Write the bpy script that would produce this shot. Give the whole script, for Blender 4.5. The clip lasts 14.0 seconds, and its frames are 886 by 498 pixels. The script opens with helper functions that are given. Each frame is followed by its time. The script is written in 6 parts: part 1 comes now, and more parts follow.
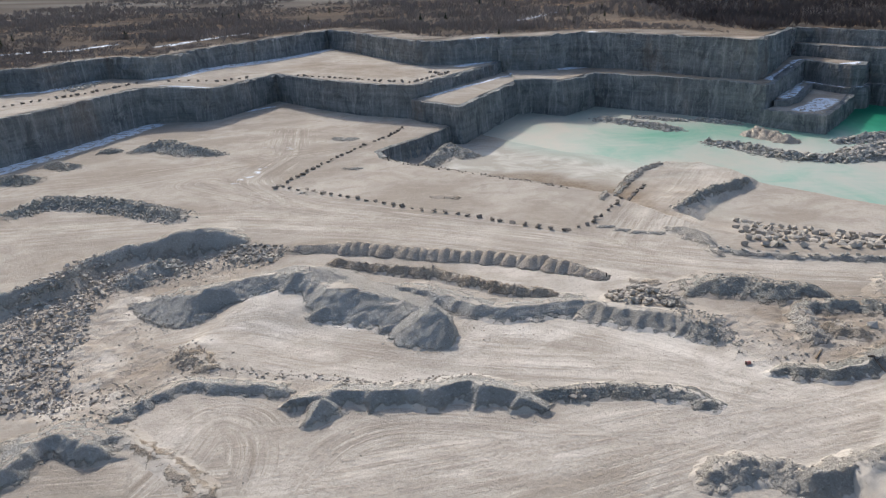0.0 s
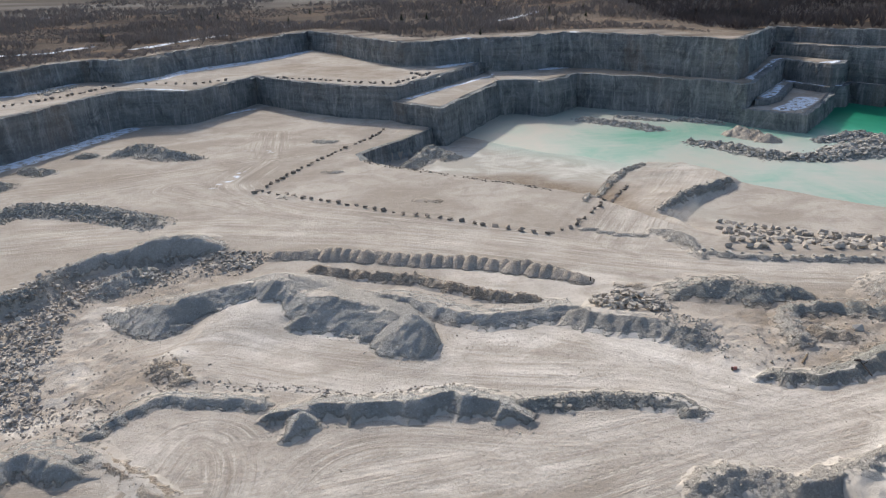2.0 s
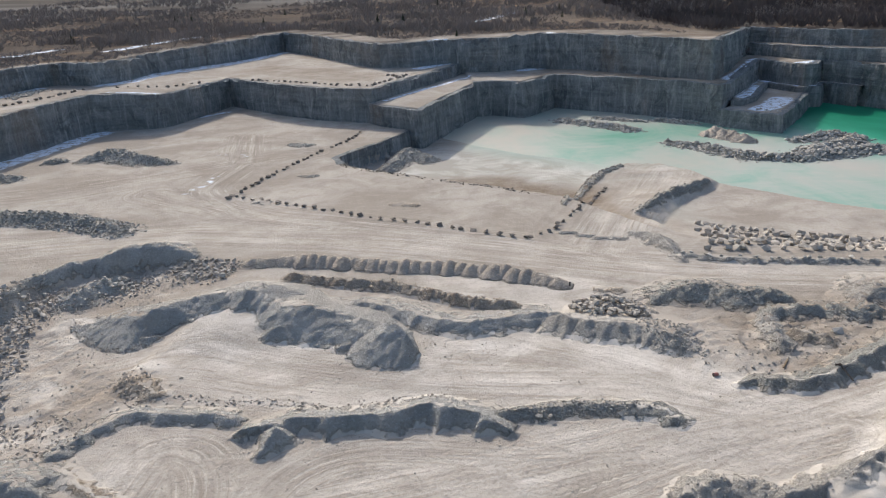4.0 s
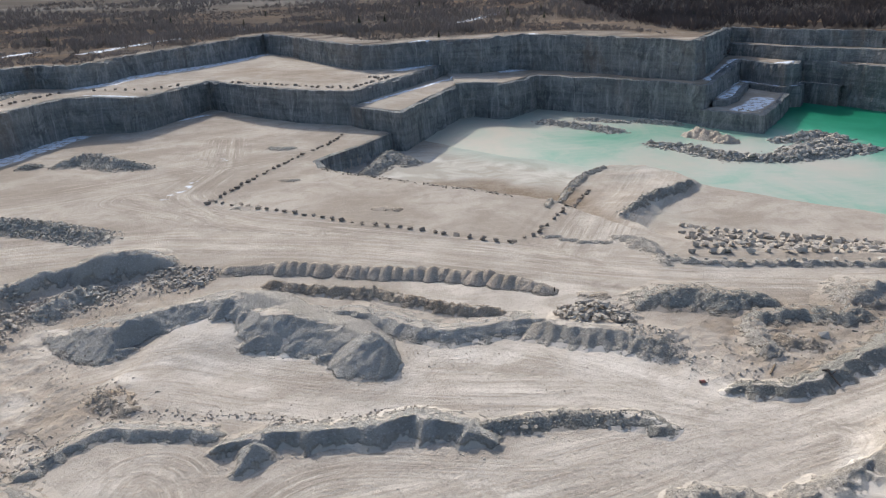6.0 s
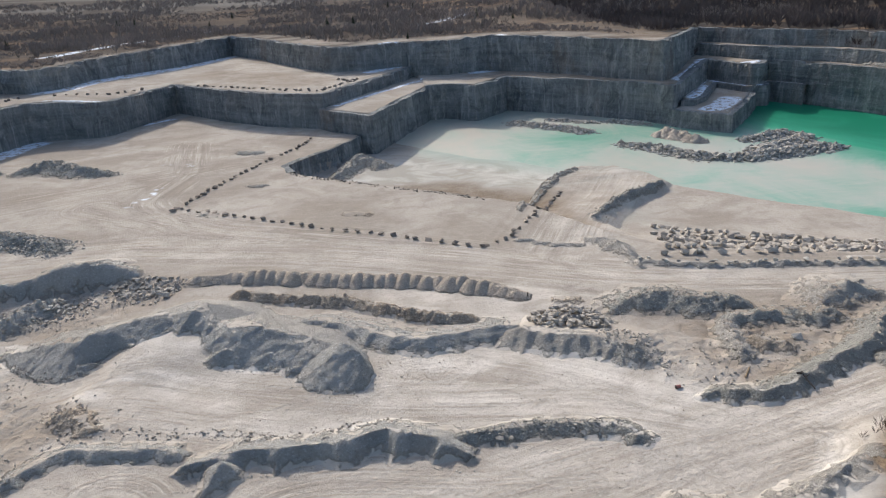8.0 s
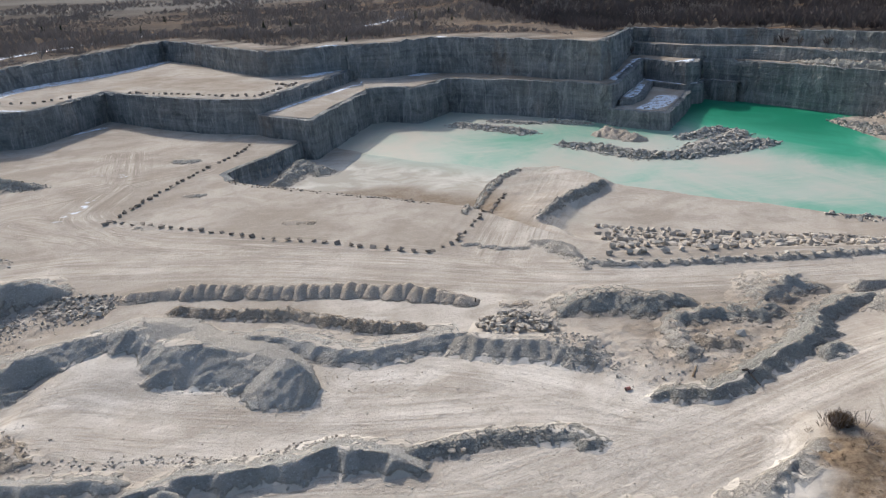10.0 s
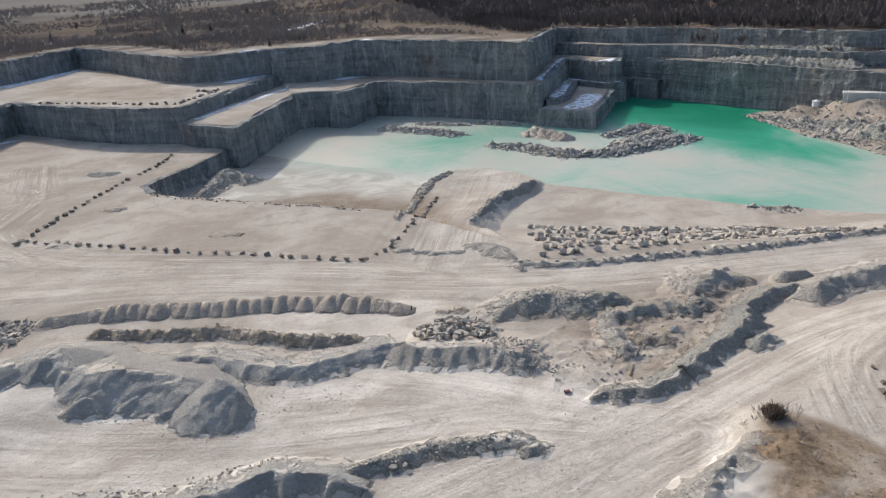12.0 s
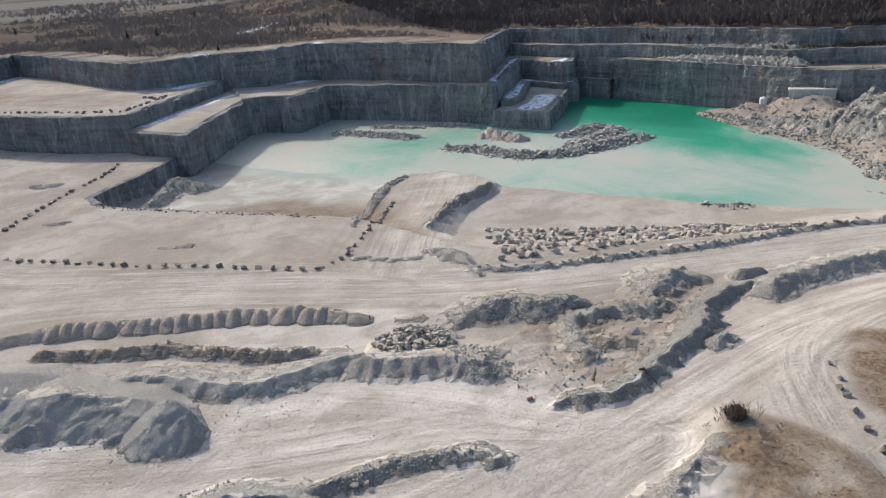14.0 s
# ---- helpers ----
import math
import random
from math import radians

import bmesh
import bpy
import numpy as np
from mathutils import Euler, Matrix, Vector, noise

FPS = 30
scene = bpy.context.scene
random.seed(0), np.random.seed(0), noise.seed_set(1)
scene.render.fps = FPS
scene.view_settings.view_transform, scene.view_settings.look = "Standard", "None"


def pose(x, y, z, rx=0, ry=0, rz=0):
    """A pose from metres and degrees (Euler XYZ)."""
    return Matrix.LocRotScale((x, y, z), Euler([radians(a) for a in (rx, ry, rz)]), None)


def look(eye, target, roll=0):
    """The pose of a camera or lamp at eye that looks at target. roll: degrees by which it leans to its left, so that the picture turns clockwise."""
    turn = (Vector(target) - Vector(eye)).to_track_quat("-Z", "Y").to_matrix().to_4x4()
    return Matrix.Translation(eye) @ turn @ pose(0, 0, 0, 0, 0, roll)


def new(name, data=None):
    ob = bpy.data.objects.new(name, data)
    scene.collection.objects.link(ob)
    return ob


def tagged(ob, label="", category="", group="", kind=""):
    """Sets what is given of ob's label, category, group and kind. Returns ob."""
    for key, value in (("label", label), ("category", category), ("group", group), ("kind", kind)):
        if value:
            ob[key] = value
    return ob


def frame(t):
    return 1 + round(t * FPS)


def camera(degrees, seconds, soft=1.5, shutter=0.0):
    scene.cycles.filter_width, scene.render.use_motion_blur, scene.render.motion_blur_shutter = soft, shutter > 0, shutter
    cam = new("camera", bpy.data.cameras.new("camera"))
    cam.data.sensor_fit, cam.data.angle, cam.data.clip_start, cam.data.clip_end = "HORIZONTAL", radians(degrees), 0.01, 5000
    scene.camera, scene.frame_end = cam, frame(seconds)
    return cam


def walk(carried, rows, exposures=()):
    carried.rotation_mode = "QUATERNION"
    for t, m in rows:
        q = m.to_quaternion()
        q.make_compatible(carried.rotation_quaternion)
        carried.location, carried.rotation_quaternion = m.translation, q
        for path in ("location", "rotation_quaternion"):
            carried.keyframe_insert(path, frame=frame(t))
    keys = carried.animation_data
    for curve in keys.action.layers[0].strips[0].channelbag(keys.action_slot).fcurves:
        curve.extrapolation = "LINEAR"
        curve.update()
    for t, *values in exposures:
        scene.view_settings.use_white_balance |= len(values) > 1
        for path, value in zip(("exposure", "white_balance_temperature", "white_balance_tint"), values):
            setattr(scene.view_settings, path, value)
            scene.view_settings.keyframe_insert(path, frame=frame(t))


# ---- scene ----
cam = camera(62.4, 14.0, soft=1.2)
PATH = [
    (0, (6.692, -4.472, 55.863), (5.020, 89.413, 21.470), -2.45),
    (0.5, (6.818, -3.829, 55.913), (5.302, 90.044, 21.481), -2.52),
    (1, (6.945, -3.190, 55.961), (6.067, 90.688, 21.518), -2.57),
    (1.5, (7.073, -2.553, 56.008), (6.823, 91.327, 21.562), -2.61),
    (2, (7.200, -1.920, 56.055), (7.662, 91.946, 21.572), -2.63),
    (2.5, (7.327, -1.290, 56.102), (8.759, 92.564, 21.614), -2.65),
    (3, (7.453, -0.663, 56.150), (9.635, 93.174, 21.654), -2.66),
    (5.5, (8.066, 2.418, 56.402), (12.796, 96.125, 21.810), -2.72),
    (6, (8.187, 3.023, 56.456), (13.566, 96.703, 21.885), -2.74),
    (6.5, (8.307, 3.625, 56.512), (14.345, 97.253, 21.910), -2.76),
    (7, (8.429, 4.222, 56.569), (15.095, 97.802, 21.951), -2.80),
    (7.5, (8.552, 4.816, 56.627), (16.153, 98.325, 22.008), -2.84),
    (8, (8.678, 5.406, 56.685), (17.732, 98.764, 22.010), -2.89),
    (10.5, (9.381, 8.301, 56.977), (27.667, 100.201, 22.050), -3.24),
    (11, (9.547, 8.868, 57.031), (29.931, 100.301, 22.038), -3.33),
    (11.5, (9.723, 9.433, 57.083), (32.388, 100.298, 22.014), -3.42),
    (12, (9.914, 9.993, 57.132), (34.899, 100.208, 21.961), -3.51),
    (12.5, (10.119, 10.551, 57.176), (37.187, 100.129, 21.920), -3.61),
    (13, (10.343, 11.104, 57.216), (39.012, 100.155, 21.889), -3.70),
    (13.5, (10.585, 11.655, 57.250), (40.733, 100.206, 21.897), -3.80),
    (14, (10.850, 12.203, 57.276), (41.216, 100.679, 21.923), -3.88),
]
walk(cam, [(t, look(eye, target, roll)) for t, eye, target, roll in PATH])
EXPOSURE = 0.33


# ---- light ----
world = bpy.data.worlds.new("sky")
scene.world = world
world.use_nodes = True
SUN_TO = Vector((-0.285, 0.958, 0.58)).normalized()
wn = world.node_tree.nodes
sky = wn.new("ShaderNodeTexSky")
sky.sky_type, sky.sun_disc = "NISHITA", False
sky.air_density, sky.dust_density, sky.ozone_density = 1.0, 2.8, 1.6
sky.sun_elevation = math.asin(SUN_TO.z)
sky.sun_rotation = math.atan2(SUN_TO.x, SUN_TO.y)
world.node_tree.links.new(sky.outputs[0], wn["Background"].inputs[0])
wn["Background"].inputs[1].default_value = 0.15
sun = new("sun", bpy.data.lights.new("sun", "SUN"))
sun.data.energy, sun.data.angle, sun.data.color = 3.65, radians(0.55), (1.0, 0.93, 0.85)
sun.matrix_world = look(SUN_TO * 100, (0, 0, 0))
scene.view_settings.exposure = EXPOSURE


# ---- materials ----
class Mat:
    """A small builder of node materials in world coordinates."""

    def __init__(self, name, rough=0.9, spec=0.25):
        self.m = bpy.data.materials.new(name)
        self.m.use_nodes = True
        self.t = self.m.node_tree
        self.b = self.t.nodes["Principled BSDF"]
        self.b.inputs["Roughness"].default_value = rough
        self.b.inputs["Specular IOR Level"].default_value = spec
        self.p = self.t.nodes.new("ShaderNodeNewGeometry").outputs["Position"]

    def node(self, kind, **sockets):
        n = self.t.nodes.new(kind)
        for k, v in sockets.items():
            self.put(n.inputs[k.replace("_", " ")], v)
        return n

    def put(self, socket, v):
        if isinstance(v, bpy.types.NodeSocket):
            self.t.links.new(v, socket)
        elif isinstance(v, tuple) and len(v) == 3 and socket.type == "RGBA":
            socket.default_value = (*v, 1)
        else:
            socket.default_value = v

    def scaled(self, sx, sy, sz, rz=0.0):
        n = self.node("ShaderNodeMapping", Vector=self.p)
        n.inputs["Scale"].default_value = (sx, sy, sz)
        n.inputs["Rotation"].default_value = (0, 0, rz)
        return n.outputs[0]

    def noise(self, scale, detail=4.0, rough=0.55, vec=None, warp=0.0):
        n = self.node("ShaderNodeTexNoise", Scale=scale, Detail=detail, Roughness=rough, Distortion=warp, Vector=vec or self.p)
        return n.outputs["Fac"]

    def cells(self, scale, vec=None, out="Distance"):
        n = self.node("ShaderNodeTexVoronoi", Scale=scale, Vector=vec or self.p)
        return n.outputs[out]

    def ramp(self, fac, a, b, lo=0.0, hi=1.0):
        n = self.node("ShaderNodeMapRange", Value=fac)
        n.inputs["From Min"].default_value, n.inputs["From Max"].default_value = a, b
        n.inputs["To Min"].default_value, n.inputs["To Max"].default_value = lo, hi
        return n.outputs[0]

    def math(self, op, a, b=0.0):
        n = self.t.nodes.new("ShaderNodeMath")
        n.operation = op
        self.put(n.inputs[0], a)
        self.put(n.inputs[1], b)
        return n.outputs[0]

    def mix(self, fac, a, b, how="MIX"):
        n = self.t.nodes.new("ShaderNodeMix")
        n.data_type, n.blend_type = "RGBA", how
        self.put(n.inputs[0], fac)
        self.put(n.inputs[6], a)
        self.put(n.inputs[7], b)
        return n.outputs[2]

    def attr(self, name):
        n = self.t.nodes.new("ShaderNodeAttribute")
        n.attribute_name = name
        return n.outputs["Fac"]

    def done(self, colour, height=None, strength=0.5, distance=0.3, rough=None):
        self.put(self.b.inputs["Base Color"], colour)
        if height is not None:
            n = self.node("ShaderNodeBump", Height=height)
            n.inputs["Strength"].default_value, n.inputs["Distance"].default_value = strength, distance
            self.t.links.new(n.outputs[0], self.b.inputs["Normal"])
        if rough is not None:
            self.put(self.b.inputs["Roughness"], rough)
        return self.m


def floor_colour(k, big, mid, fine, grit, swept, crossed):
    colour = k.mix(k.ramp(big, 0.41, 0.59), (0.325, 0.287, 0.244), (0.44, 0.402, 0.354))
    colour = k.mix(k.ramp(mid, 0.50, 0.64, 0, 0.55), colour, (0.285, 0.25, 0.211))
    colour = k.mix(k.ramp(swept, 0.52, 0.74, 0, 0.25), colour, (0.53, 0.485, 0.43))
    colour = k.mix(k.ramp(crossed, 0.54, 0.72, 0, 0.2), colour, (0.30, 0.262, 0.22))
    speck = k.noise(1.5, 8, 0.74)
    colour = k.mix(k.ramp(speck, 0.52, 0.7, 0, 0.3), colour, (0.255, 0.225, 0.192))
    return k.mix(k.ramp(speck, 0.44, 0.34, 0, 0.3), colour, (0.56, 0.525, 0.475))


def floor_grains(k):
    return (k.noise(0.03, 6, 0.6, None, 0.8), k.noise(0.16, 7, 0.62, None, 0.6), k.noise(1.7, 6, 0.68), k.noise(7.0, 3, 0.7),
            k.noise(0.45, 5, 0.62, k.scaled(0.3, 1.0, 0.2, 0.22), 0.9), k.noise(0.4, 5, 0.62, k.scaled(1.0, 0.22, 0.2, 0.7), 0.7))


def dust_colour(k, smear):
    return k.mix(k.ramp(smear, 0.36, 0.62), (0.53, 0.485, 0.425), (0.68, 0.64, 0.58))


def brown_colour(k, fine):
    return k.mix(k.ramp(fine, 0.4, 0.62), (0.13, 0.09, 0.06), (0.235, 0.175, 0.115))


def ground_material():
    k = Mat("quarry_ground", 1.0, 0.0)
    big, mid, fine, grit, swept, crossed = floor_grains(k)
    colour = floor_colour(k, big, mid, fine, grit, swept, crossed)
    smear = k.noise(0.11, 7, 0.66, k.scaled(0.7, 1.2, 1, 0.3), 1.3)
    dust = dust_colour(k, smear)
    colour = k.mix(k.math("MULTIPLY", k.attr("dust"), k.ramp(smear, 0.3, 0.52, 0.45, 1)), colour, dust)
    colour = k.mix(k.math("MULTIPLY", k.attr("rut"), k.ramp(fine, 0.3, 0.6, 0.4, 1)), colour, (0.22, 0.19, 0.16))
    # wheel marks and swept dust run along the ways
    lane = k.node("ShaderNodeCombineXYZ", X=k.attr("across"), Y=k.math("MULTIPLY", k.attr("onward"), 0.035))
    marks, broad = k.noise(1.25, 6, 0.68, lane.outputs[0], 0.5), k.noise(0.42, 4, 0.6, lane.outputs[0], 0.4)
    gone = k.ramp(k.noise(0.09, 4, 0.6), 0.36, 0.56)
    worn = k.math("MULTIPLY", k.math("MULTIPLY", k.attr("way"), gone), k.ramp(k.attr("dust"), 0.2, 0.9, 1.0, 0.35))
    colour = k.mix(k.math("MULTIPLY", worn, k.ramp(marks, 0.52, 0.63, 0, 0.85)), colour, (0.25, 0.216, 0.178))
    colour = k.mix(k.math("MULTIPLY", worn, k.ramp(marks, 0.46, 0.36, 0, 0.75)), colour, (0.60, 0.553, 0.49))
    colour = k.mix(k.math("MULTIPLY", k.attr("way"), k.ramp(broad, 0.5, 0.68, 0, 0.5)), colour, (0.315, 0.275, 0.23))
    colour = k.mix(k.math("MULTIPLY", k.attr("brown"), k.ramp(mid, 0.3, 0.55, 0.45, 1)), colour,
                   brown_colour(k, fine))
    colour = k.mix(k.ramp(fine, 0.52, 0.7, 0, 0.42), colour, (0.24, 0.212, 0.178))
    colour = k.mix(k.ramp(grit, 0.6, 0.75, 0, 0.3), colour, (0.58, 0.55, 0.51))
    milk = k.mix(k.ramp(k.noise(0.05, 6, 0.62, None, 1.4), 0.42, 0.62), (0.38, 0.36, 0.315), (0.55, 0.54, 0.49))
    milk = k.mix(k.ramp(k.attr("shore"), 0.0, 1.0, 0, 0.9), milk, (0.36, 0.43, 0.38))
    colour = k.mix(k.math("MULTIPLY", k.attr("mud"), k.ramp(mid, 0.25, 0.7, 0.8, 1)), colour, milk)
    grass = k.mix(k.ramp(k.noise(0.018, 7, 0.68), 0.38, 0.62), (0.072, 0.062, 0.056), (0.135, 0.114, 0.096))
    grass = k.mix(k.ramp(k.noise(0.04, 5, 0.62, k.scaled(0.3, 1.5, 1, 0.1)), 0.54, 0.66, 0, 0.9), grass, (0.23, 0.16, 0.105))
    grass = k.mix(k.ramp(k.noise(0.03, 5, 0.62, k.scaled(0.3, 1.8, 1, 0.3)), 0.57, 0.67, 0, 0.7), grass, (0.19, 0.172, 0.15))
    colour = k.mix(k.attr("scrub"), colour, grass)
    field = k.mix(k.ramp(k.noise(0.006, 2, 0.5, k.scaled(0.3, 1.6, 1, 0.1)), 0.44, 0.56), (0.12, 0.108, 0.096), (0.19, 0.178, 0.163))
    colour = k.mix(k.attr("field"), colour, field)
    colour = k.mix(k.math("MULTIPLY", k.attr("snow"), k.ramp(k.noise(0.35, 6, 0.7), 0.43, 0.49)), colour, (0.74, 0.80, 0.88))
    h = k.math("ADD", k.math("MULTIPLY", mid, 0.6), k.math("MULTIPLY", fine, 0.8))
    h = k.math("ADD", h, k.math("MULTIPLY", k.math("MULTIPLY", marks, worn), 1.2))
    h = k.math("ADD", h, k.math("MULTIPLY", k.noise(0.9, 8, 0.72), 0.9))
    return k.done(colour, k.math("ADD", h, k.math("MULTIPLY", grit, 0.35)), 0.58, 0.5, k.ramp(k.attr("mud"), 0, 1, 0.95, 0.8))


def cliff_material():
    k = Mat("limestone_face", 0.95, 0.05)
    streak = k.noise(1.0, 6, 0.65, k.scaled(0.32, 0.32, 0.05), 0.9)
    drill = k.noise(1.0, 4, 0.65, k.scaled(0.7, 0.7, 0.05), 0.6)
    beds = k.noise(1.0, 7, 0.66, k.scaled(0.02, 0.02, 0.32), 0.8)
    blotch, fine, patch = k.noise(0.14, 7, 0.74, k.scaled(1, 1, 0.7), 0.9), k.noise(1.1, 8, 0.72), k.noise(0.03, 4, 0.6)
    rust = k.noise(1.0, 4, 0.6, k.scaled(0.05, 0.05, 0.012), 0.5)
    colour = k.mix(k.ramp(beds, 0.34, 0.66), (0.155, 0.17, 0.177), (0.295, 0.303, 0.298))
    colour = k.mix(k.ramp(streak, 0.55, 0.7, 0, 0.4), colour, (0.11, 0.118, 0.12))
    colour = k.mix(k.ramp(streak, 0.47, 0.33, 0, 0.75), colour, (0.47, 0.465, 0.44))
    colour = k.mix(k.ramp(drill, 0.52, 0.68, 0, 0.5), colour, (0.42, 0.425, 0.42))
    colour = k.mix(k.ramp(blotch, 0.53, 0.62, 0, 0.65), colour, (0.085, 0.092, 0.10))
    colour = k.mix(k.ramp(blotch, 0.46, 0.34, 0, 0.7), colour, (0.42, 0.415, 0.395))
    colour = k.mix(k.math("MULTIPLY", k.ramp(rust, 0.57, 0.66, 0, 0.6), k.ramp(fine, 0.3, 0.6)), colour, (0.239, 0.177, 0.137))
    colour = k.mix(k.ramp(patch, 0.58, 0.68, 0, 0.35), colour, (0.219, 0.203, 0.194))
    colour = k.mix(k.ramp(fine, 0.46, 0.68, 0, 0.4), colour, (0.13, 0.138, 0.145))
    h = k.math("ADD", k.math("MULTIPLY", beds, 1.2), k.math("ADD", k.math("MULTIPLY", fine, 1.1), k.math("MULTIPLY", blotch, 1.4)))
    return k.done(colour, h, 1.0, 0.9)


def loose_material(name, dark, light, pebble=4.5, bump=0.6, rust=0.0):
    """Heaped gravel or spoil; the flat tops and the run-out carry the floor's dust."""
    k = Mat(name, 1.0, 0.0)
    grains = floor_grains(k)
    big, mid, fine = k.noise(0.12, 6, 0.62, None, 0.6), k.noise(0.8, 6, 0.66), k.noise(4.0, 4, 0.7)
    colour = k.mix(k.ramp(big, 0.36, 0.64), dark, light)
    colour = k.mix(k.ramp(mid, 0.5, 0.7, 0, 0.3), colour, tuple(c * 0.72 for c in dark))
    colour = k.mix(k.ramp(fine, 0.48, 0.75, 0, 0.5), colour, tuple(min(0.7, c * 1.3) for c in light))
    colour = k.mix(k.ramp(k.noise(0.3, 5, 0.6), 0.55, 0.7, 0, 0.5), colour, (0.44, 0.41, 0.37))
    if rust:
        colour = k.mix(k.ramp(k.noise(0.15, 4), 0.5, 0.64, 0, rust), colour, (0.32, 0.215, 0.125))
    colour = k.mix(k.ramp(k.noise(1.9, 5, 0.75), 0.53, 0.61, 0, 0.42), colour, tuple(c * 0.62 for c in dark))
    colour = k.mix(k.ramp(k.noise(2.7, 4, 0.7, None, 0.4), 0.54, 0.62, 0, 0.6), colour, tuple(min(0.75, c * 1.4) for c in light))
    skirt = k.math("ADD", k.attr("rise"), k.ramp(k.noise(0.6, 5, 0.65), 0.3, 0.7, -0.35, 0.35))
    up = k.t.nodes.new("ShaderNodeSeparateXYZ")
    k.put(up.inputs[0], k.t.nodes.new("ShaderNodeNewGeometry").outputs["Normal"])
    flat = k.math("ADD", up.outputs[2], k.ramp(grains[1], 0.3, 0.7, -0.03, 0.03))
    dusty = k.math("MAXIMUM", k.ramp(skirt, 0.12, 0.5, 1, 0), k.math("MAXIMUM", k.attr("lee"), k.ramp(flat, 0.958, 0.986, 0, 0.95)))
    smear = k.noise(0.11, 7, 0.66, k.scaled(0.7, 1.2, 1, 0.3), 1.3)
    floor = floor_colour(k, *grains)
    floor = k.mix(k.math("MULTIPLY", k.attr("dust"), k.ramp(smear, 0.3, 0.52, 0.45, 1)), floor, dust_colour(k, smear))
    floor = k.mix(k.math("MULTIPLY", k.attr("brown"), k.ramp(grains[1], 0.3, 0.55, 0.45, 1)), floor, brown_colour(k, grains[2]))
    colour = k.mix(dusty, colour, floor)
    h = k.math("ADD", k.math("MULTIPLY", mid, 0.8), k.math("MULTIPLY", k.noise(pebble, 4, 0.75), 0.8))
    bare = k.ramp(dusty, 0.2, 0.9, 1.0, 0.12)
    h = k.math("ADD", h, k.math("MULTIPLY", k.noise(2.2, 6, 0.8), 1.9))
    return k.done(colour, k.math("MULTIPLY", h, bare), bump, 0.6)


def stone_material(name, dark, light):
    k = Mat(name, 0.92, 0.06)
    info = k.t.nodes.new("ShaderNodeObjectInfo").outputs["Random"]
    isle = k.t.nodes.new("ShaderNodeNewGeometry").outputs["Random Per Island"]
    pick = k.math("FRACT", k.math("ADD", info, isle))
    mid, fine = k.noise(0.9, 5, 0.65), k.noise(5.0, 5, 0.65)
    colour = k.mix(pick, dark, light)
    colour = k.mix(k.ramp(mid, 0.45, 0.7, 0, 0.6), colour, tuple(c * 0.6 for c in dark))
    colour = k.mix(k.ramp(fine, 0.45, 0.7, 0, 0.4), colour, tuple(min(0.75, c * 1.2) for c in light))
    return k.done(colour, k.math("ADD", mid, k.math("MULTIPLY", fine, 0.5)), 0.8, 0.25)


def water_material():
    k = Mat("quarry_water", 0.4, 0.12)
    deep = k.attr("deep")
    swirl = k.noise(0.03, 6, 0.62, k.scaled(1.0, 0.6, 1, 0.6), 1.6)
    f = k.math("ADD", deep, k.ramp(swirl, 0.3, 0.7, -0.2, 0.2))
    colour = k.mix(k.ramp(f, -0.02, 0.2), (0.40, 0.385, 0.33), (0.335, 0.385, 0.33))
    colour = k.mix(k.ramp(f, 0.2, 0.45), colour, (0.185, 0.34, 0.265))
    colour = k.mix(k.ramp(f, 0.45, 0.75), colour, (0.03, 0.27, 0.165))
    colour = k.mix(k.ramp(f, 0.75, 1.1), colour, (0.006, 0.17, 0.095))
    streaks = k.noise(0.09, 6, 0.65, k.scaled(0.5, 1.5, 1, -0.4), 2.0)
    colour = k.mix(k.math("MULTIPLY", k.ramp(streaks, 0.5, 0.68, 0, 0.6), k.ramp(f, 0.6, 0.2)), colour, (0.42, 0.40, 0.345))
    return k.done(colour, k.noise(1.2, 3), 0.05, 0.1)


def plain_material(name, colour, other, scale=1.0, rough=0.8, metal=0.0):
    k = Mat(name, rough, 0.3 if rough < 0.9 else 0.0)
    k.b.inputs["Metallic"].default_value = metal
    n = k.noise(scale, 5, 0.65)
    return k.done(k.mix(k.ramp(n, 0.35, 0.68), colour, other), n, 0.4, 0.1)


GROUND = ground_material()
CLIFF = cliff_material()
GREY_GRAVEL = loose_material("grey_gravel", (0.47, 0.457, 0.425), (0.60, 0.583, 0.545), 4.5, 1.0)
TAN_GRAVEL = loose_material("tan_gravel", (0.42, 0.365, 0.305), (0.54, 0.475, 0.405), 4.0, 0.8)
PALE_GRAVEL = loose_material("pale_gravel", (0.36, 0.338, 0.305), (0.47, 0.445, 0.405), 4.0, 0.85)
DARK_GRAVEL = loose_material("dark_gravel", (0.31, 0.305, 0.28), (0.46, 0.45, 0.415), 2.5, 1.0)
BROWN_EARTH = loose_material("brown_earth", (0.36, 0.30, 0.238), (0.50, 0.435, 0.36), 2.5, 0.9, 0.25)
PALE_STONE = stone_material("pale_boulder", (0.31, 0.275, 0.232), (0.50, 0.455, 0.395))
GREY_STONE = stone_material("grey_boulder", (0.30, 0.28, 0.245), (0.50, 0.47, 0.42))
FIELD_STONE = stone_material("rubble_stone", (0.30, 0.27, 0.235), (0.52, 0.48, 0.43))
BROWN_STONE = stone_material("brown_boulder", (0.16, 0.135, 0.115), (0.29, 0.255, 0.22))
OUTCROP = stone_material("pale_outcrop", (0.25, 0.235, 0.21), (0.42, 0.395, 0.355))
EARTH_STONE = stone_material("earthy_stone", (0.36, 0.305, 0.245), (0.56, 0.49, 0.41))
WATER = water_material()
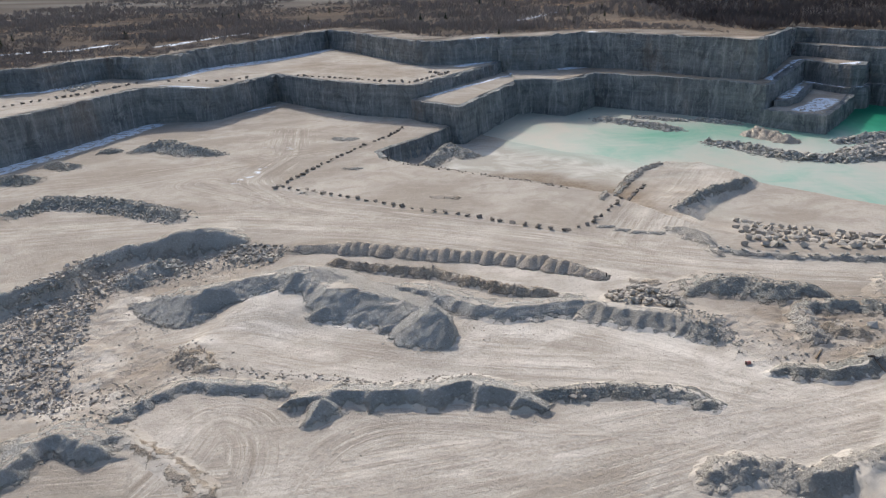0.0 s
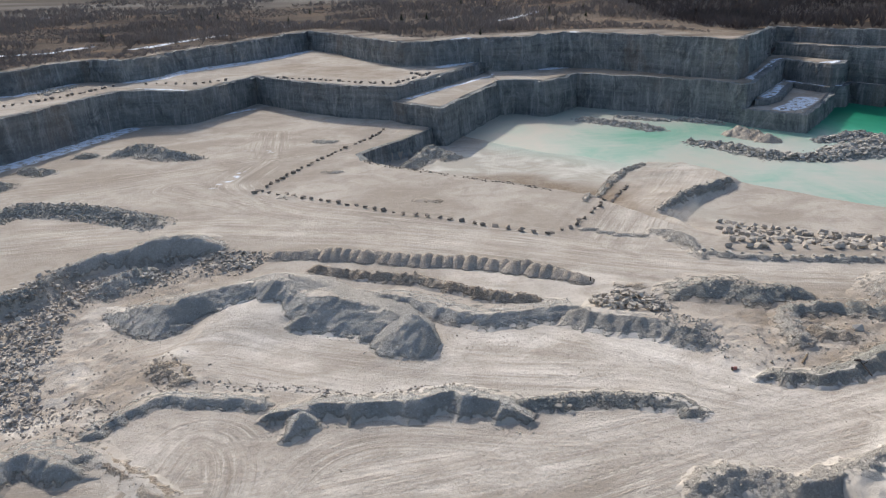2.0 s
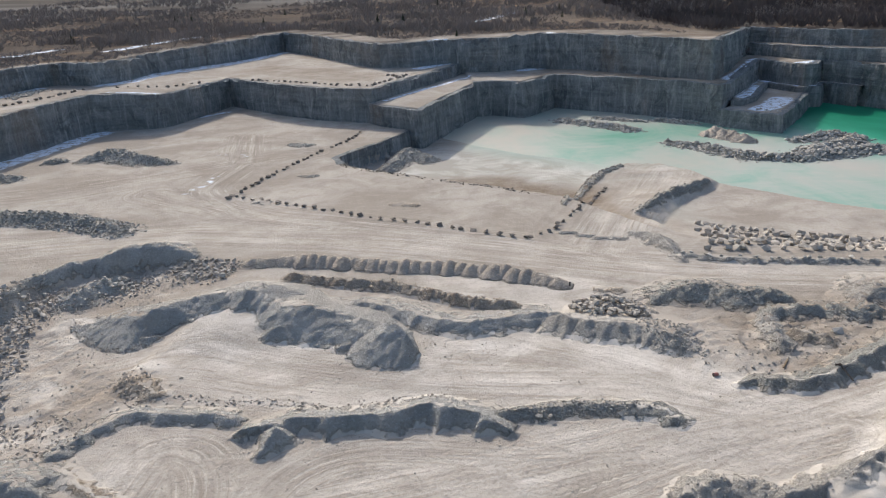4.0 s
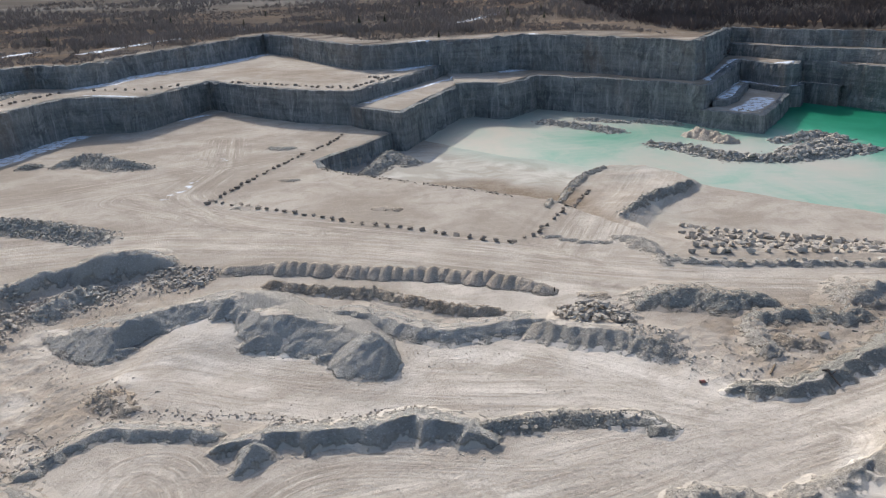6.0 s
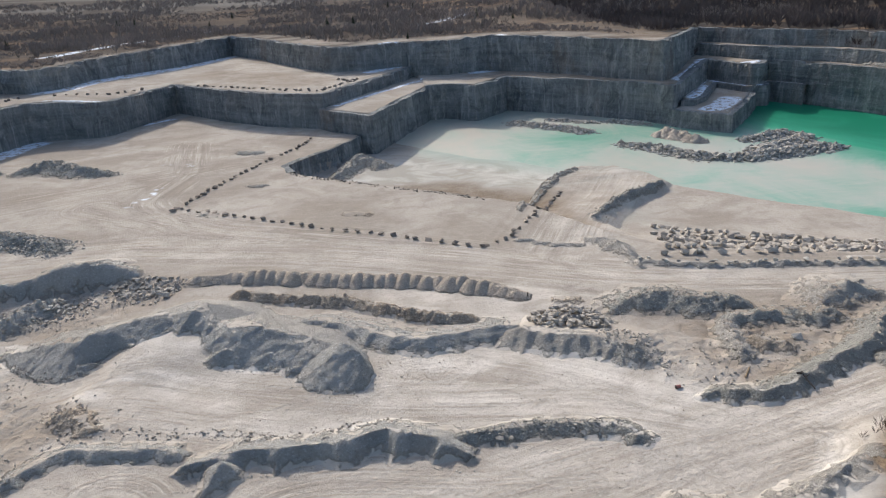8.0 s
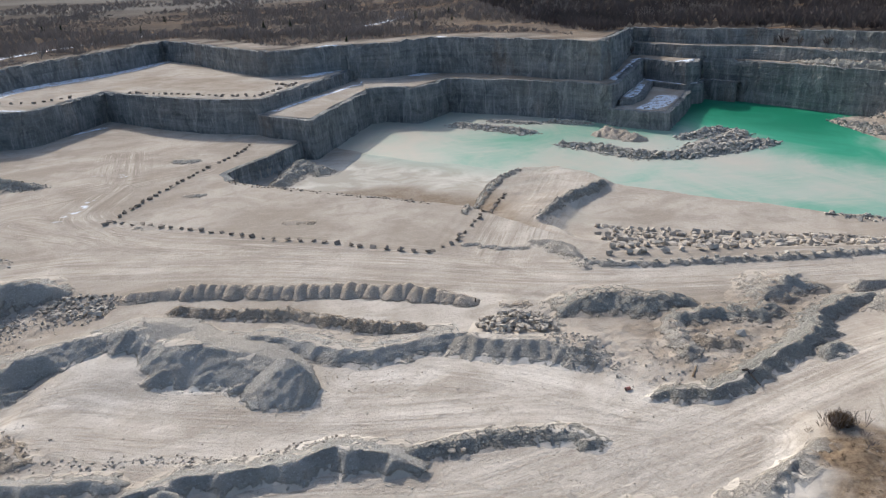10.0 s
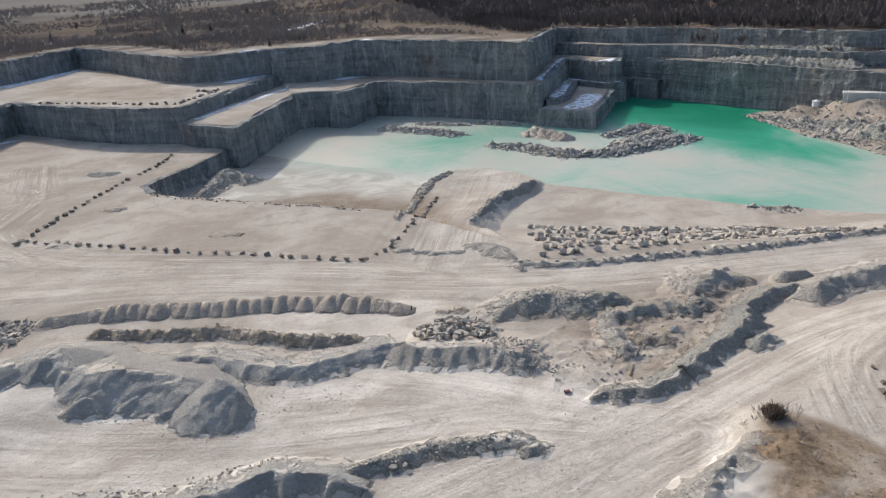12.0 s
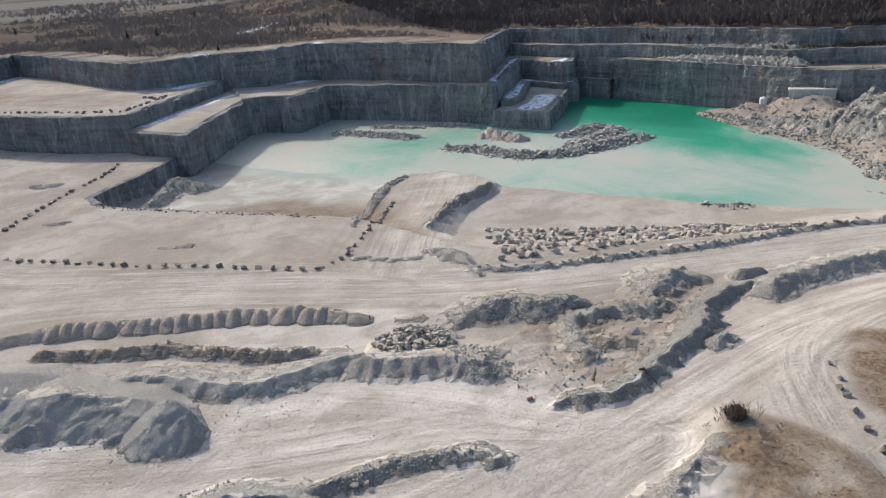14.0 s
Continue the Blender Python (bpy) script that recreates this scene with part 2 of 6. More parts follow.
TWIG = plain_material("bare_twigs", (0.205, 0.175, 0.158), (0.30, 0.258, 0.235), 0.03, 0.9)
WOOD_TWIG = plain_material("woodland_twigs", (0.085, 0.072, 0.07), (0.145, 0.122, 0.115), 0.02, 0.9)
DARK_TWIG = plain_material("dark_twigs", (0.09, 0.06, 0.04), (0.19, 0.135, 0.09), 0.6, 0.9)
NEEDLE = plain_material("dark_needles", (0.018, 0.028, 0.018), (0.05, 0.06, 0.035), 0.4, 0.9)
STRAW = plain_material("dry_grass", (0.17, 0.125, 0.085), (0.28, 0.215, 0.145), 0.7, 0.9)
STEEL = plain_material("painted_steel", (0.70, 0.70, 0.69), (0.62, 0.61, 0.58), 0.8, 0.5)
RUSTY = plain_material("rusty_pipe", (0.035, 0.03, 0.028), (0.075, 0.055, 0.045), 3.0, 0.8)
CONCRETE = plain_material("concrete", (0.42, 0.405, 0.38), (0.52, 0.505, 0.475), 0.8, 0.9)


# ---- lie of the land ----
def sdist(px, py, poly):
    """Signed distance to a closed outline, negative inside."""
    P = np.array(poly, float)
    Q = np.roll(P, -1, 0)
    best = np.full(px.shape, 1e18)
    inside = np.zeros(px.shape, bool)
    for (ax, ay), (bx, by) in zip(P, Q):
        ex, ey = bx - ax, by - ay
        t = np.clip(((px - ax) * ex + (py - ay) * ey) / (ex * ex + ey * ey + 1e-9), 0, 1)
        best = np.minimum(best, (px - ax - t * ex) ** 2 + (py - ay - t * ey) ** 2)
        if ay != by:
            inside ^= ((ay > py) != (by > py)) & (px < ax + (py - ay) / (by - ay) * ex)
    d = np.sqrt(best)
    return np.where(inside, -d, d)


def step(a, b, v):
    t = np.clip((v - a) / (b - a), 0, 1)
    return t * t * (3 - 2 * t)


def lattice(ix, iy, seed):
    h = (ix * 374761393 + iy * 668265263 + seed * 974711) & 0xFFFFFFFF
    h = ((h ^ (h >> 13)) * 1274126177) & 0xFFFFFFFF
    return ((h ^ (h >> 16)) & 0xFFFF) / 65535.0


def waves(x, y, size, seed=0, octaves=4, gain=0.5):
    """Smooth value noise in [-1, 1]."""
    total, amp, norm = 0.0, 1.0, 0.0
    for k in range(octaves):
        u, v = x / size, y / size
        iu, iv = np.floor(u).astype(np.int64), np.floor(v).astype(np.int64)
        fu, fv = u - iu, v - iv
        fu, fv = fu * fu * (3 - 2 * fu), fv * fv * (3 - 2 * fv)
        s = seed + 17 * k
        top = lattice(iu, iv, s) * (1 - fu) + lattice(iu + 1, iv, s) * fu
        low = lattice(iu, iv + 1, s) * (1 - fu) + lattice(iu + 1, iv + 1, s) * fu
        total = total + amp * (2 * (top * (1 - fv) + low * fv) - 1)
        norm, amp, size = norm + amp, amp * gain, size / 2
    return total / norm


# outlines of the levels, in plan
RIM = [(-235, 262), (-192, 328), (-178, 330), (-171, 363), (-162, 372), (-142, 361), (-133, 373), (-129, 400), (-113, 438), (-93, 490),
       (-78, 532), (-54, 492), (-22, 420), (-6, 394), (9, 394), (30, 402), (54, 393), (76, 401), (98, 382), (119, 352), (140, 322),
       (153, 341), (182, 385), (190, 396), (196, 388), (205, 368), (228, 343), (240, 313), (252, 283), (259, 261), (290, 240), (360, 225), (380, 60),
       (330, -120), (0, -200), (-300, -150), (-320, 100)]
UPPER = [(-170, 190), (-161, 225), (-152.5, 254), (-144, 277), (-136.6, 311), (-132, 327), (-120, 331), (-106, 329), (-100, 334), (-92.5, 355),
         (-83, 383), (-57, 352), (-32.5, 330), (-16.6, 319.5), (-8.5, 315), (3, 339), (14, 357), (28, 384), (40, 410), (60, 450), (60, 640),
         (-420, 640), (-420, 190)]
BLOCK = [(-10, 316), (-5, 306), (11, 290), (20, 312), (28, 331), (36.4, 351), (46, 372), (60, 440), (20, 440)]
LEDGE = [(38, 356), (47.5, 357), (61, 347), (80, 370), (107, 347), (131, 321), (139, 307), (150, 320), (168, 346), (182, 366),
         (191, 338), (197, 340), (206, 352), (218, 328), (229, 299), (240, 270), (246, 248), (254, 230), (275, 215), (340, 200), (420, 500),
         (30, 500)]
TERRACE = [(184, 394), (192, 379), (200, 359), (222, 335), (234, 305), (245, 276), (252, 254), (285, 232), (420, 215), (420, 560), (160, 560)]
SHELF = [(137, 305), (142, 297), (154, 283), (170, 304), (186, 326), (193, 338), (182, 362), (150, 318)]
STEP = [(145, 311), (150, 309.5), (160, 319.5), (173, 341), (181, 353), (187.5, 335.5), (197, 335), (205, 346), (213, 329), (222, 340), (182, 385), (150, 332)]
BASIN = [(12, 305), (2, 285), (-6, 271), (-14, 260), (-19, 251), (-16, 241), (-10, 234), (0, 225.5), (11, 217), (21, 209.5), (31, 202.5), (39, 194.5), (48, 189), (60, 165),
         (70, 152), (88, 142), (110, 135), (140, 127), (175, 122), (230, 120), (262, 150), (275, 215), (262, 300), (215, 430), (90, 390), (45, 378)]
JETTY = [(44, 172), (45.5, 183), (52, 196), (61, 216), (71, 234), (81, 243), (91, 240), (97.5, 230), (100, 217), (94, 210.5), (83, 203), (78, 198), (69, 185),
         (62.5, 174), (65, 168), (66, 158), (66, 146), (58, 146)]
EASTBANK = [(221, 272), (232, 274), (243, 262), (254, 232), (330, 200), (300, 120), (240, 118), (205, 134), (192, 150), (203, 170), (215, 193),
            (217, 211), (215, 230), (218, 250)]
HOLLOW = [(-115, 70), (-104, 112), (-85, 129), (-77, 138), (-76, 149), (-69, 160), (-57, 160), (-49, 163), (-42, 158), (-30, 150),
          (-22, 138), (-32, 120), (-40, 100), (-47, 86), (-62, 72)]
KNOLL = [(58, 50), (60, 66), (63, 73), (67, 77), (72, 74), (76, 62), (74, 50)]


SPOIL = [(47, 94), (48, 106), (53, 116), (64, 119), (80, 119), (98, 121), (104, 112), (92, 106), (80, 97), (66, 91.5), (54, 91)]
CHURNED = [(-70, 112), (-70, 130), (-72, 149), (-64, 156), (-46, 156), (-31, 150), (-33, 141), (-46, 136), (-50, 122), (-42, 110), (-30, 104), (-26, 96), (-36, 93), (-44, 84), (-60, 88)]


def fan(x, y):
    return 1.6 * step(17, 2, np.hypot(x + 24.5, (y - 124) / 1.1))


def height(x, y):
    x, y = np.asarray(x, float), np.asarray(y, float)
    z = 0.35 * waves(x, y, 40, 3, 3)
    # the worked hollow behind the western scarp, rising slowly to the east
    d = sdist(x, y, HOLLOW)
    z = z - 3.2 * step(0, -4.5, d) * (1 - step(-60, -26, x))
    # ground that climbs towards the east road
    z = z + 4.5 * step(45, 95, x) * (1 - step(72, 112, y))
    d = sdist(x, y, KNOLL)
    z = z + 2.0 * step(3, -5, d)
    # hummocks of tipped spoil between the upper road and the berm
    d = sdist(x, y, SPOIL)
    ridge = np.clip(1 - 2.4 * np.abs(waves(x, y, 8, 55, 4, 0.6)), 0, 1)
    z = z + step(2, -7, d) * (0.55 * ridge ** 2 + 0.5 * waves(x, y, 4.5, 57, 5, 0.65))
    # churned ground in the hollow
    d = sdist(x, y, CHURNED)
    z = z + 0.75 * step(2, -6, d) * waves(x, y, 4.6, 59, 5, 0.65)
    # fine dust heaped up in the stockpile's bay
    z = z + fan(x, y)
    # the pond's basin: cliff in the north-west, a bank in the south
    d = sdist(x, y, BASIN)
    shelving = step(246, 232, y) * step(-30, -8, x)
    ragged_d = d + 0.9 * waves(x, y, 7, 9, 3) * shelving
    low = step(0, 1.2, -d) * (1 - shelving) + (0.34 * step(0, 1.6, -ragged_d) + 0.66 * step(1.5, 17, -ragged_d)) * shelving
    beach = -6.75 + 2.4 * step(34, 6, -d) * step(60, 78, x) * step(215, 190, y)
    pool = 1.3 * step(-2.5, 2.5, lagoon(x, y))
    z = z * (1 - low) + (beach - pool + 0.12 * waves(x, y, 18, 8, 3)) * low
    # the ramp that runs out into the pond
    d = sdist(x, y, JETTY)
    top = -0.3 - 5.2 * step(152, 222, y)
    z = np.maximum(z, top - 4.0 * np.clip(d / 6.5, 0, 2) + 0.3 * waves(x, y, 6, 5, 3))
    d = sdist(x, y, EASTBANK)
    z = np.maximum(z, -6.5 + (3.2 + 3.8 * step(255, 215, y)) * step(4, -20, d) + 2.0 * step(0, -8, d) * waves(x, y, 13, 11, 6, 0.62) + 0.9 * step(1, -4, d) * waves(x, y, 5, 12, 3, 0.6) + 6.2 * step(18, 6, np.hypot(x - 247, y - 236)) + 3.0 * step(15, 5, np.hypot(x - 239, y - 254)) - 3 * step(0, 6, d))
    ledge = 9.5 + 2.7 * step(155, 185, x)
    for poly, level in ((SHELF, 0.0), (STEP, 2.4), (LEDGE, ledge), (BLOCK, 8.5), (UPPER, 14.0 + 2.2 * step(-92, -128, x)), (TERRACE, 18.2)):
        d = sdist(x, y, poly)
        z = np.maximum(z, np.where(d < -1.7, level + 0.25 * waves(x, y, 14, 21, 3), -99))
    d = sdist(x, y, RIM)
    rim = 26.5 - 1.0 * step(150, 215, x) + 0.8 * np.exp(-((x - 95) / 32) ** 2)
    # beyond the pit the land climbs slowly, most of all under the woods in the east
    rise = 0.03 * np.clip(d - 60, 0, 4000) + 0.05 * np.clip(d - 10, 0, 500) * step(60, 220, x)
    return np.where((d > 1.7) & (y > 150), rim + 1.2 * waves(x, y, 60, 31, 4) * step(0, 30, d) + rise, z)


def lagoon(x, y):
    """Positive where the bed lies under water; the milky flats in the west stay bare."""
    w = 9 * waves(x, y, 34, 40, 4)
    shore = np.minimum((x - 57) * 0.75 + (y - 232) * 0.35, (x - 40) + (y - 300) * 0.9 + 12)
    south = (x - 92) * 0.655 + (y - 206) * 0.755
    return np.minimum(np.maximum(shore, -30) + w * 0.8, np.where(x > 84, south + 0.15 * w, 99))


# ---- building blocks ----
def mesh_object(name, verts, faces, material, smooth=False, parent=None):
    me = bpy.data.meshes.new(name)
    me.from_pydata(verts, [], faces)
    me.materials.append(material)
    if smooth:
        me.polygons.foreach_set("use_smooth", np.ones(len(me.polygons), bool))
    ob = new(name, me)
    if parent is not None:
        ob.parent = parent
    return ob


def grid_mesh(name, X, Y, Z, material, keep=None, smooth=True, parent=None):
    ny, nx = X.shape
    i = np.arange(nx * ny).reshape(ny, nx)
    quads = np.stack([i[:-1, :-1], i[:-1, 1:], i[1:, 1:], i[1:, :-1]], -1).reshape(-1, 4)
    co = np.stack([X, Y, Z], -1).reshape(-1, 3)
    if keep is not None:
        quads = quads[keep.reshape(-1)]
        used = np.unique(quads)
        remap = np.zeros(len(co), np.int64)
        remap[used] = np.arange(len(used))
        quads, co = remap[quads], co[used]
    me = bpy.data.meshes.new(name)
    me.vertices.add(len(co))
    me.vertices.foreach_set("co", co.astype(np.float32).ravel())
    me.loops.add(len(quads) * 4)
    me.loops.foreach_set("vertex_index", quads.astype(np.int32).ravel())
    me.polygons.add(len(quads))
    me.polygons.foreach_set("loop_start", np.arange(0, len(quads) * 4, 4, dtype=np.int32))
    me.polygons.foreach_set("use_smooth", np.full(len(quads), smooth))
    me.update(calc_edges=True)
    me.materials.append(material)
    ob = new(name, me)
    if parent is not None:
        ob.parent = parent
    return ob


def along(points, gap):
    """Points at even gaps along a line in plan, with the way passed so far."""
    P = np.array(points, float)
    seg = np.hypot(*np.diff(P, axis=0).T)
    s = np.concatenate([[0], np.cumsum(seg)])
    n = max(2, int(round(s[-1] / gap)) + 1)
    u = np.linspace(0, s[-1], n)
    return np.stack([np.interp(u, s, P[:, k]) for k in range(P.shape[1])], 1), u


def mound(name, crest, tall, front=0.75, back=0.75, material=None, gap=0.6, rough=0.25, lumps=0.0, lump_size=3.2, label="", category="berm", seed=1,
          round_top=0.12, group="", bays=0.0, bay_size=9.0, scallop=0.0, bite=6.0):
    """A heap of loose ground along a crest line; front is the slope on the right of the line, back on its left."""
    P = np.array([c[:2] for c in crest], float)
    H = np.array(tall if isinstance(tall, (list, tuple)) else [tall] * len(P), float)
    pad = H.max() / min(front, back) * 1.15 + 2 + bays
    xs = np.arange(P[:, 0].min() - pad, P[:, 0].max() + pad, gap)
    ys = np.arange(P[:, 1].min() - pad, P[:, 1].max() + pad, gap)
    X, Y = np.meshgrid(xs, ys)
    WX, WY = X + 0.5 * waves(X, Y, 4, seed, 4), Y + 0.5 * waves(X, Y, 4, seed + 5, 4)
    if bays:
        # scoops that loaders have bitten out of the face
        WX, WY = WX + bays * waves(X, Y, bay_size, seed + 33, 3), WY + bays * waves(X, Y, bay_size, seed + 31, 3)
    best = np.full(X.shape, -99.0)
    lee = np.zeros(X.shape)
    run = 0.0
    past = np.zeros(X.shape)
    if back <= 0.25 and len(P) > 2:
        for (ax, ay), (bx, by) in ((P[-2], P[-1]), (P[1], P[0])):
            reach = np.hypot(WX - bx, WY - by)
            ahead = ((WX - bx) * (bx - ax) + (WY - by) * (by - ay)) / (math.hypot(bx - ax, by - ay) * reach + 1e-6)
            past = np.maximum(past, step(-0.35, 0.75, ahead) * step(40, 18, reach))
    for k in range(len(P) - 1):
        (ax, ay), (bx, by) = P[k], P[k + 1]
        ex, ey = bx - ax, by - ay
        size = math.hypot(ex, ey) + 1e-6
        t = np.clip(((WX - ax) * ex + (WY - ay) * ey) / size ** 2, 0, 1)
        dx, dy = WX - ax - t * ex, WY - ay - t * ey
        side = ex * dy - ey * dx
        slope = np.where(side > 0, back, front)
        steep = min(0.75, max(front, back))
        slope = np.maximum(slope, past * 0.8 * steep)
        if k == 0:
            slope = np.where(t <= 0, np.maximum(slope, steep), slope)
        if k == len(P) - 2:
            slope = np.where(t >= 1, np.maximum(slope, steep), slope)
        h = H[k] + t * (H[k + 1] - H[k])
        s = run + t * size
        if lumps:
            beat = math.pi * s / lump_size + 2.6 * waves(s, s * 0, lump_size * 2.7, seed + 9, 3)
            h = h * (1 - lumps + lumps * np.abs(np.sin(beat)))
            slope = slope * (1 - 0.3 * lumps * np.cos(2 * beat))
        d = np.hypot(dx, dy)
        turn = np.arctan2(dy, dx) * 2.5
        if scallop:
            # bites with sharp ribs between them, cut back into the face
            bowl = np.abs(np.sin(math.pi * s / bite + 1.9 * waves(s, s * 0, bite * 2.3, seed + 41, 3)))
            d = d + np.where(side > 0, 0, scallop * (bowl - 0.45))
            d = np.maximum(d, 0)
        gully = waves(s + turn, d * 0.22, 1.7, seed + 14, 3)
        rill = np.abs(waves(s + turn, d * 0.12, 0.9, seed + 15, 2))
        d = d * slope * (1 + 0.09 * gully + 0.1 * rill)
        # the foot of a slope runs out flatter
        d = np.where(d > 0.8 * h, 0.8 * h + (d - 0.8 * h) * 0.7, d)
        rise = h + round_top - np.sqrt(d * d + round_top ** 2)
        behind = np.where((side > 0) & (back <= 0.25), np.clip((np.hypot(dx, dy) - 0.8) / 2.5, 0, 1), 0)
        lee = np.where(rise > best, behind, lee)
        best = np.maximum(best, rise)
        run += size
    grain = rough * (0.8 * waves(X, Y, 3.0, seed + 3, 4) + 1.1 * waves(X, Y, 1.1, seed + 4, 2) + 0.6 * waves(X, Y, 0.65, seed + 8, 1))
    best = best + grain * np.clip(best / H.max() + 0.35, 0, 1) * (1 - 0.75 * lee)
    base = height(X, Y)
    Z = base + np.maximum(best, -0.3)
    show = best > -0.15
    keep = show[:-1, :-1] | show[1:, :-1] | show[:-1, 1:] | show[1:, 1:]
    ob = grid_mesh(name, X, Y, Z, material, keep)
    used = np.zeros(X.shape, bool)
    used[:-1, :-1] |= keep
    used[1:, :-1] |= keep
    used[:-1, 1:] |= keep
    used[1:, 1:] |= keep
    rise = np.clip(best / min(1.6, 0.7 * H.max() + 0.2), 0, 1)
    ob.data.attributes.new("rise", "FLOAT", "POINT").data.foreach_set("value", rise[used].astype(np.float32))
    ob.data.attributes.new("lee", "FLOAT", "POINT").data.foreach_set("value", lee[used].astype(np.float32))
    for key in ("dust", "brown"):
        ob.data.attributes.new(key, "FLOAT", "POINT").data.foreach_set("value", soil_at(key, X[used], Y[used]).astype(np.float32))
    HEAPS.append((X, Y, Z, best))
    return tagged(ob, label, category, group)


HEAPS = []


def away(x, y, line, slopes=None):
    """Distance to an open line in plan, each stretch weighed by its slope."""
    best = np.full(x.shape, 1e9)
    for k in range(len(line) - 1):
        (ax, ay), (bx, by) = line[k][:2], line[k + 1][:2]
        ex, ey = bx - ax, by - ay
        t = np.clip(((x - ax) * ex + (y - ay) * ey) / (ex * ex + ey * ey + 1e-9), 0, 1)
        best = np.minimum(best, np.hypot(x - ax - t * ex, y - ay - t * ey) * (slopes[k] if slopes else 1.0))
    return best


def stockpile(name, foot, back, tops, label, seed, steep=0.74, gentle=0.3, grain=0.17, gap=0.34, material=None, group=""):
    """Tipped stone at rest: dug faces rise from the foot line, the top falls gently to the back line. tops hold x, y and height."""
    line = foot + back
    P = np.array([p[:2] for p in line], float)
    X, Y = np.meshgrid(np.arange(P[:, 0].min() - 1, P[:, 0].max() + 1, gap), np.arange(P[:, 1].min() - 1, P[:, 1].max() + 1, gap))
    WX, WY = X + 0.28 * waves(X, Y, 3.5, seed, 3), Y + 0.28 * waves(X, Y, 3.5, seed + 5, 3)
    slopes = [p[2] if len(p) > 2 else steep for p in foot]
    inside = sdist(WX, WY, P) < 0
    face = away(WX, WY, foot, slopes)
    flank = away(WX, WY, [foot[-1]] + back + [foot[0]]) * gentle
    w = [1 / ((X - tx) ** 2 + (Y - ty) ** 2 + 2.0) ** 1.5 for tx, ty, _ in tops]
    top = sum(a * h for a, (_, _, h) in zip(w, tops)) / sum(w)
    run_out = np.where(face < 0.5, face * 0.75, face - 0.125)
    rise = np.minimum(np.minimum(run_out, flank), top)
    lee = np.clip((np.minimum(face - np.minimum(flank, top), 3) - 0.5) / 1.6, 0, 1)
    rise = rise + grain * (0.55 * waves(X, Y, 1.3, seed + 3, 2) + 0.9 * waves(X, Y, 0.7, seed + 6, 1) + 0.3 * waves(X, Y, 4.0, seed + 4, 2)) * (1 - 0.7 * lee)
    rise = np.where(inside, rise, -1.0)
    Z = height(X, Y) + np.maximum(rise, -0.3)
    show = rise > -0.25
    keep = show[:-1, :-1] | show[1:, :-1] | show[:-1, 1:] | show[1:, 1:]
    ob = grid_mesh(name, X, Y, Z, material, keep)
    used = np.zeros(X.shape, bool)
    for a in (used[:-1, :-1], used[1:, :-1], used[:-1, 1:], used[1:, 1:]):
        a |= keep
    for key, value in (("rise", np.clip(rise / 0.9, 0, 1)), ("lee", 0.4 * lee)):
        ob.data.attributes.new(key, "FLOAT", "POINT").data.foreach_set("value", value[used].astype(np.float32))
    for key in ("dust", "brown"):
        ob.data.attributes.new(key, "FLOAT", "POINT").data.foreach_set("value", soil_at(key, X[used], Y[used]).astype(np.float32))
    HEAPS.append((X, Y, Z, rise))
    return tagged(ob, label, "stockpile", group)


def soil_at(key, x, y):
    j = np.clip(np.searchsorted(gx, x) - 1, 0, len(gx) - 2)
    i = np.clip(np.searchsorted(gy, y) - 1, 0, len(gy) - 2)
    u, v = (x - gx[j]) / (gx[j + 1] - gx[j]), (y - gy[i]) / (gy[i + 1] - gy[i])
    S = SOIL[key]
    return (S[i, j] * (1 - u) + S[i, j + 1] * u) * (1 - v) + (S[i + 1, j] * (1 - u) + S[i + 1, j + 1] * u) * v


def top_of(x, y):
    """Height of the ground or of the heap that lies on it."""
    j = min(max(int(np.searchsorted(gx, x)) - 1, 0), len(gx) - 2)
    i = min(max(int(np.searchsorted(gy, y)) - 1, 0), len(gy) - 2)
    u, v = (x - gx[j]) / (gx[j + 1] - gx[j]), (y - gy[i]) / (gy[i + 1] - gy[i])
    z = float((GZ[i, j] * (1 - u) + GZ[i, j + 1] * u) * (1 - v) + (GZ[i + 1, j] * (1 - u) + GZ[i + 1, j + 1] * u) * v)
    for X, Y, Z, best in HEAPS:
        if not (X[0, 0] <= x <= X[0, -1] and Y[0, 0] <= y <= Y[-1, 0]):
            continue
        j = int(round((x - X[0, 0]) / (X[0, 1] - X[0, 0])))
        i = int(round((y - Y[0, 0]) / (Y[1, 0] - Y[0, 0])))
        if 0 <= i < X.shape[0] and 0 <= j < X.shape[1] and best[i, j] > 0:
            z = max(z, float(Z[i, j]))
    return z


def hull_rock(seed, flat=0.75, points=13):
    """An angular block of unit size: vertices and faces."""
    rng = random.Random(seed)
    bm = bmesh.new()
    for _ in range(points):
        v = Vector((rng.gauss(0, 1), rng.gauss(0, 1), rng.gauss(0, 1))).normalized()
        v = Vector([math.copysign(abs(c) ** 0.7, c) for c in v]) * rng.uniform(0.42, 0.56)
        bm.verts.new((v.x * rng.uniform(0.9, 1.15), v.y * 0.85, v.z * flat))
    out = bmesh.ops.convex_hull(bm, input=bm.verts)
    bmesh.ops.delete(bm, geom=[g for g in out["geom_interior"] if isinstance(g, bmesh.types.BMVert)], context="VERTS")
    bm.normal_update()
    bm.verts.index_update()
    verts = np.array([v.co[:] for v in bm.verts])
    faces = [[v.index for v in f.verts] for f in bm.faces]
    bm.free()
    return verts, faces


ROCKS = [hull_rock(s, 0.62 + 0.05 * (s % 5)) for s in range(10)]


def rock_meshes(name, material):
    found = []
    for verts, faces in ROCKS:
        me = bpy.data.meshes.new(name)
        me.from_pydata(verts.tolist(), [], faces)
        me.materials.append(material)
        found.append(me)
    return found


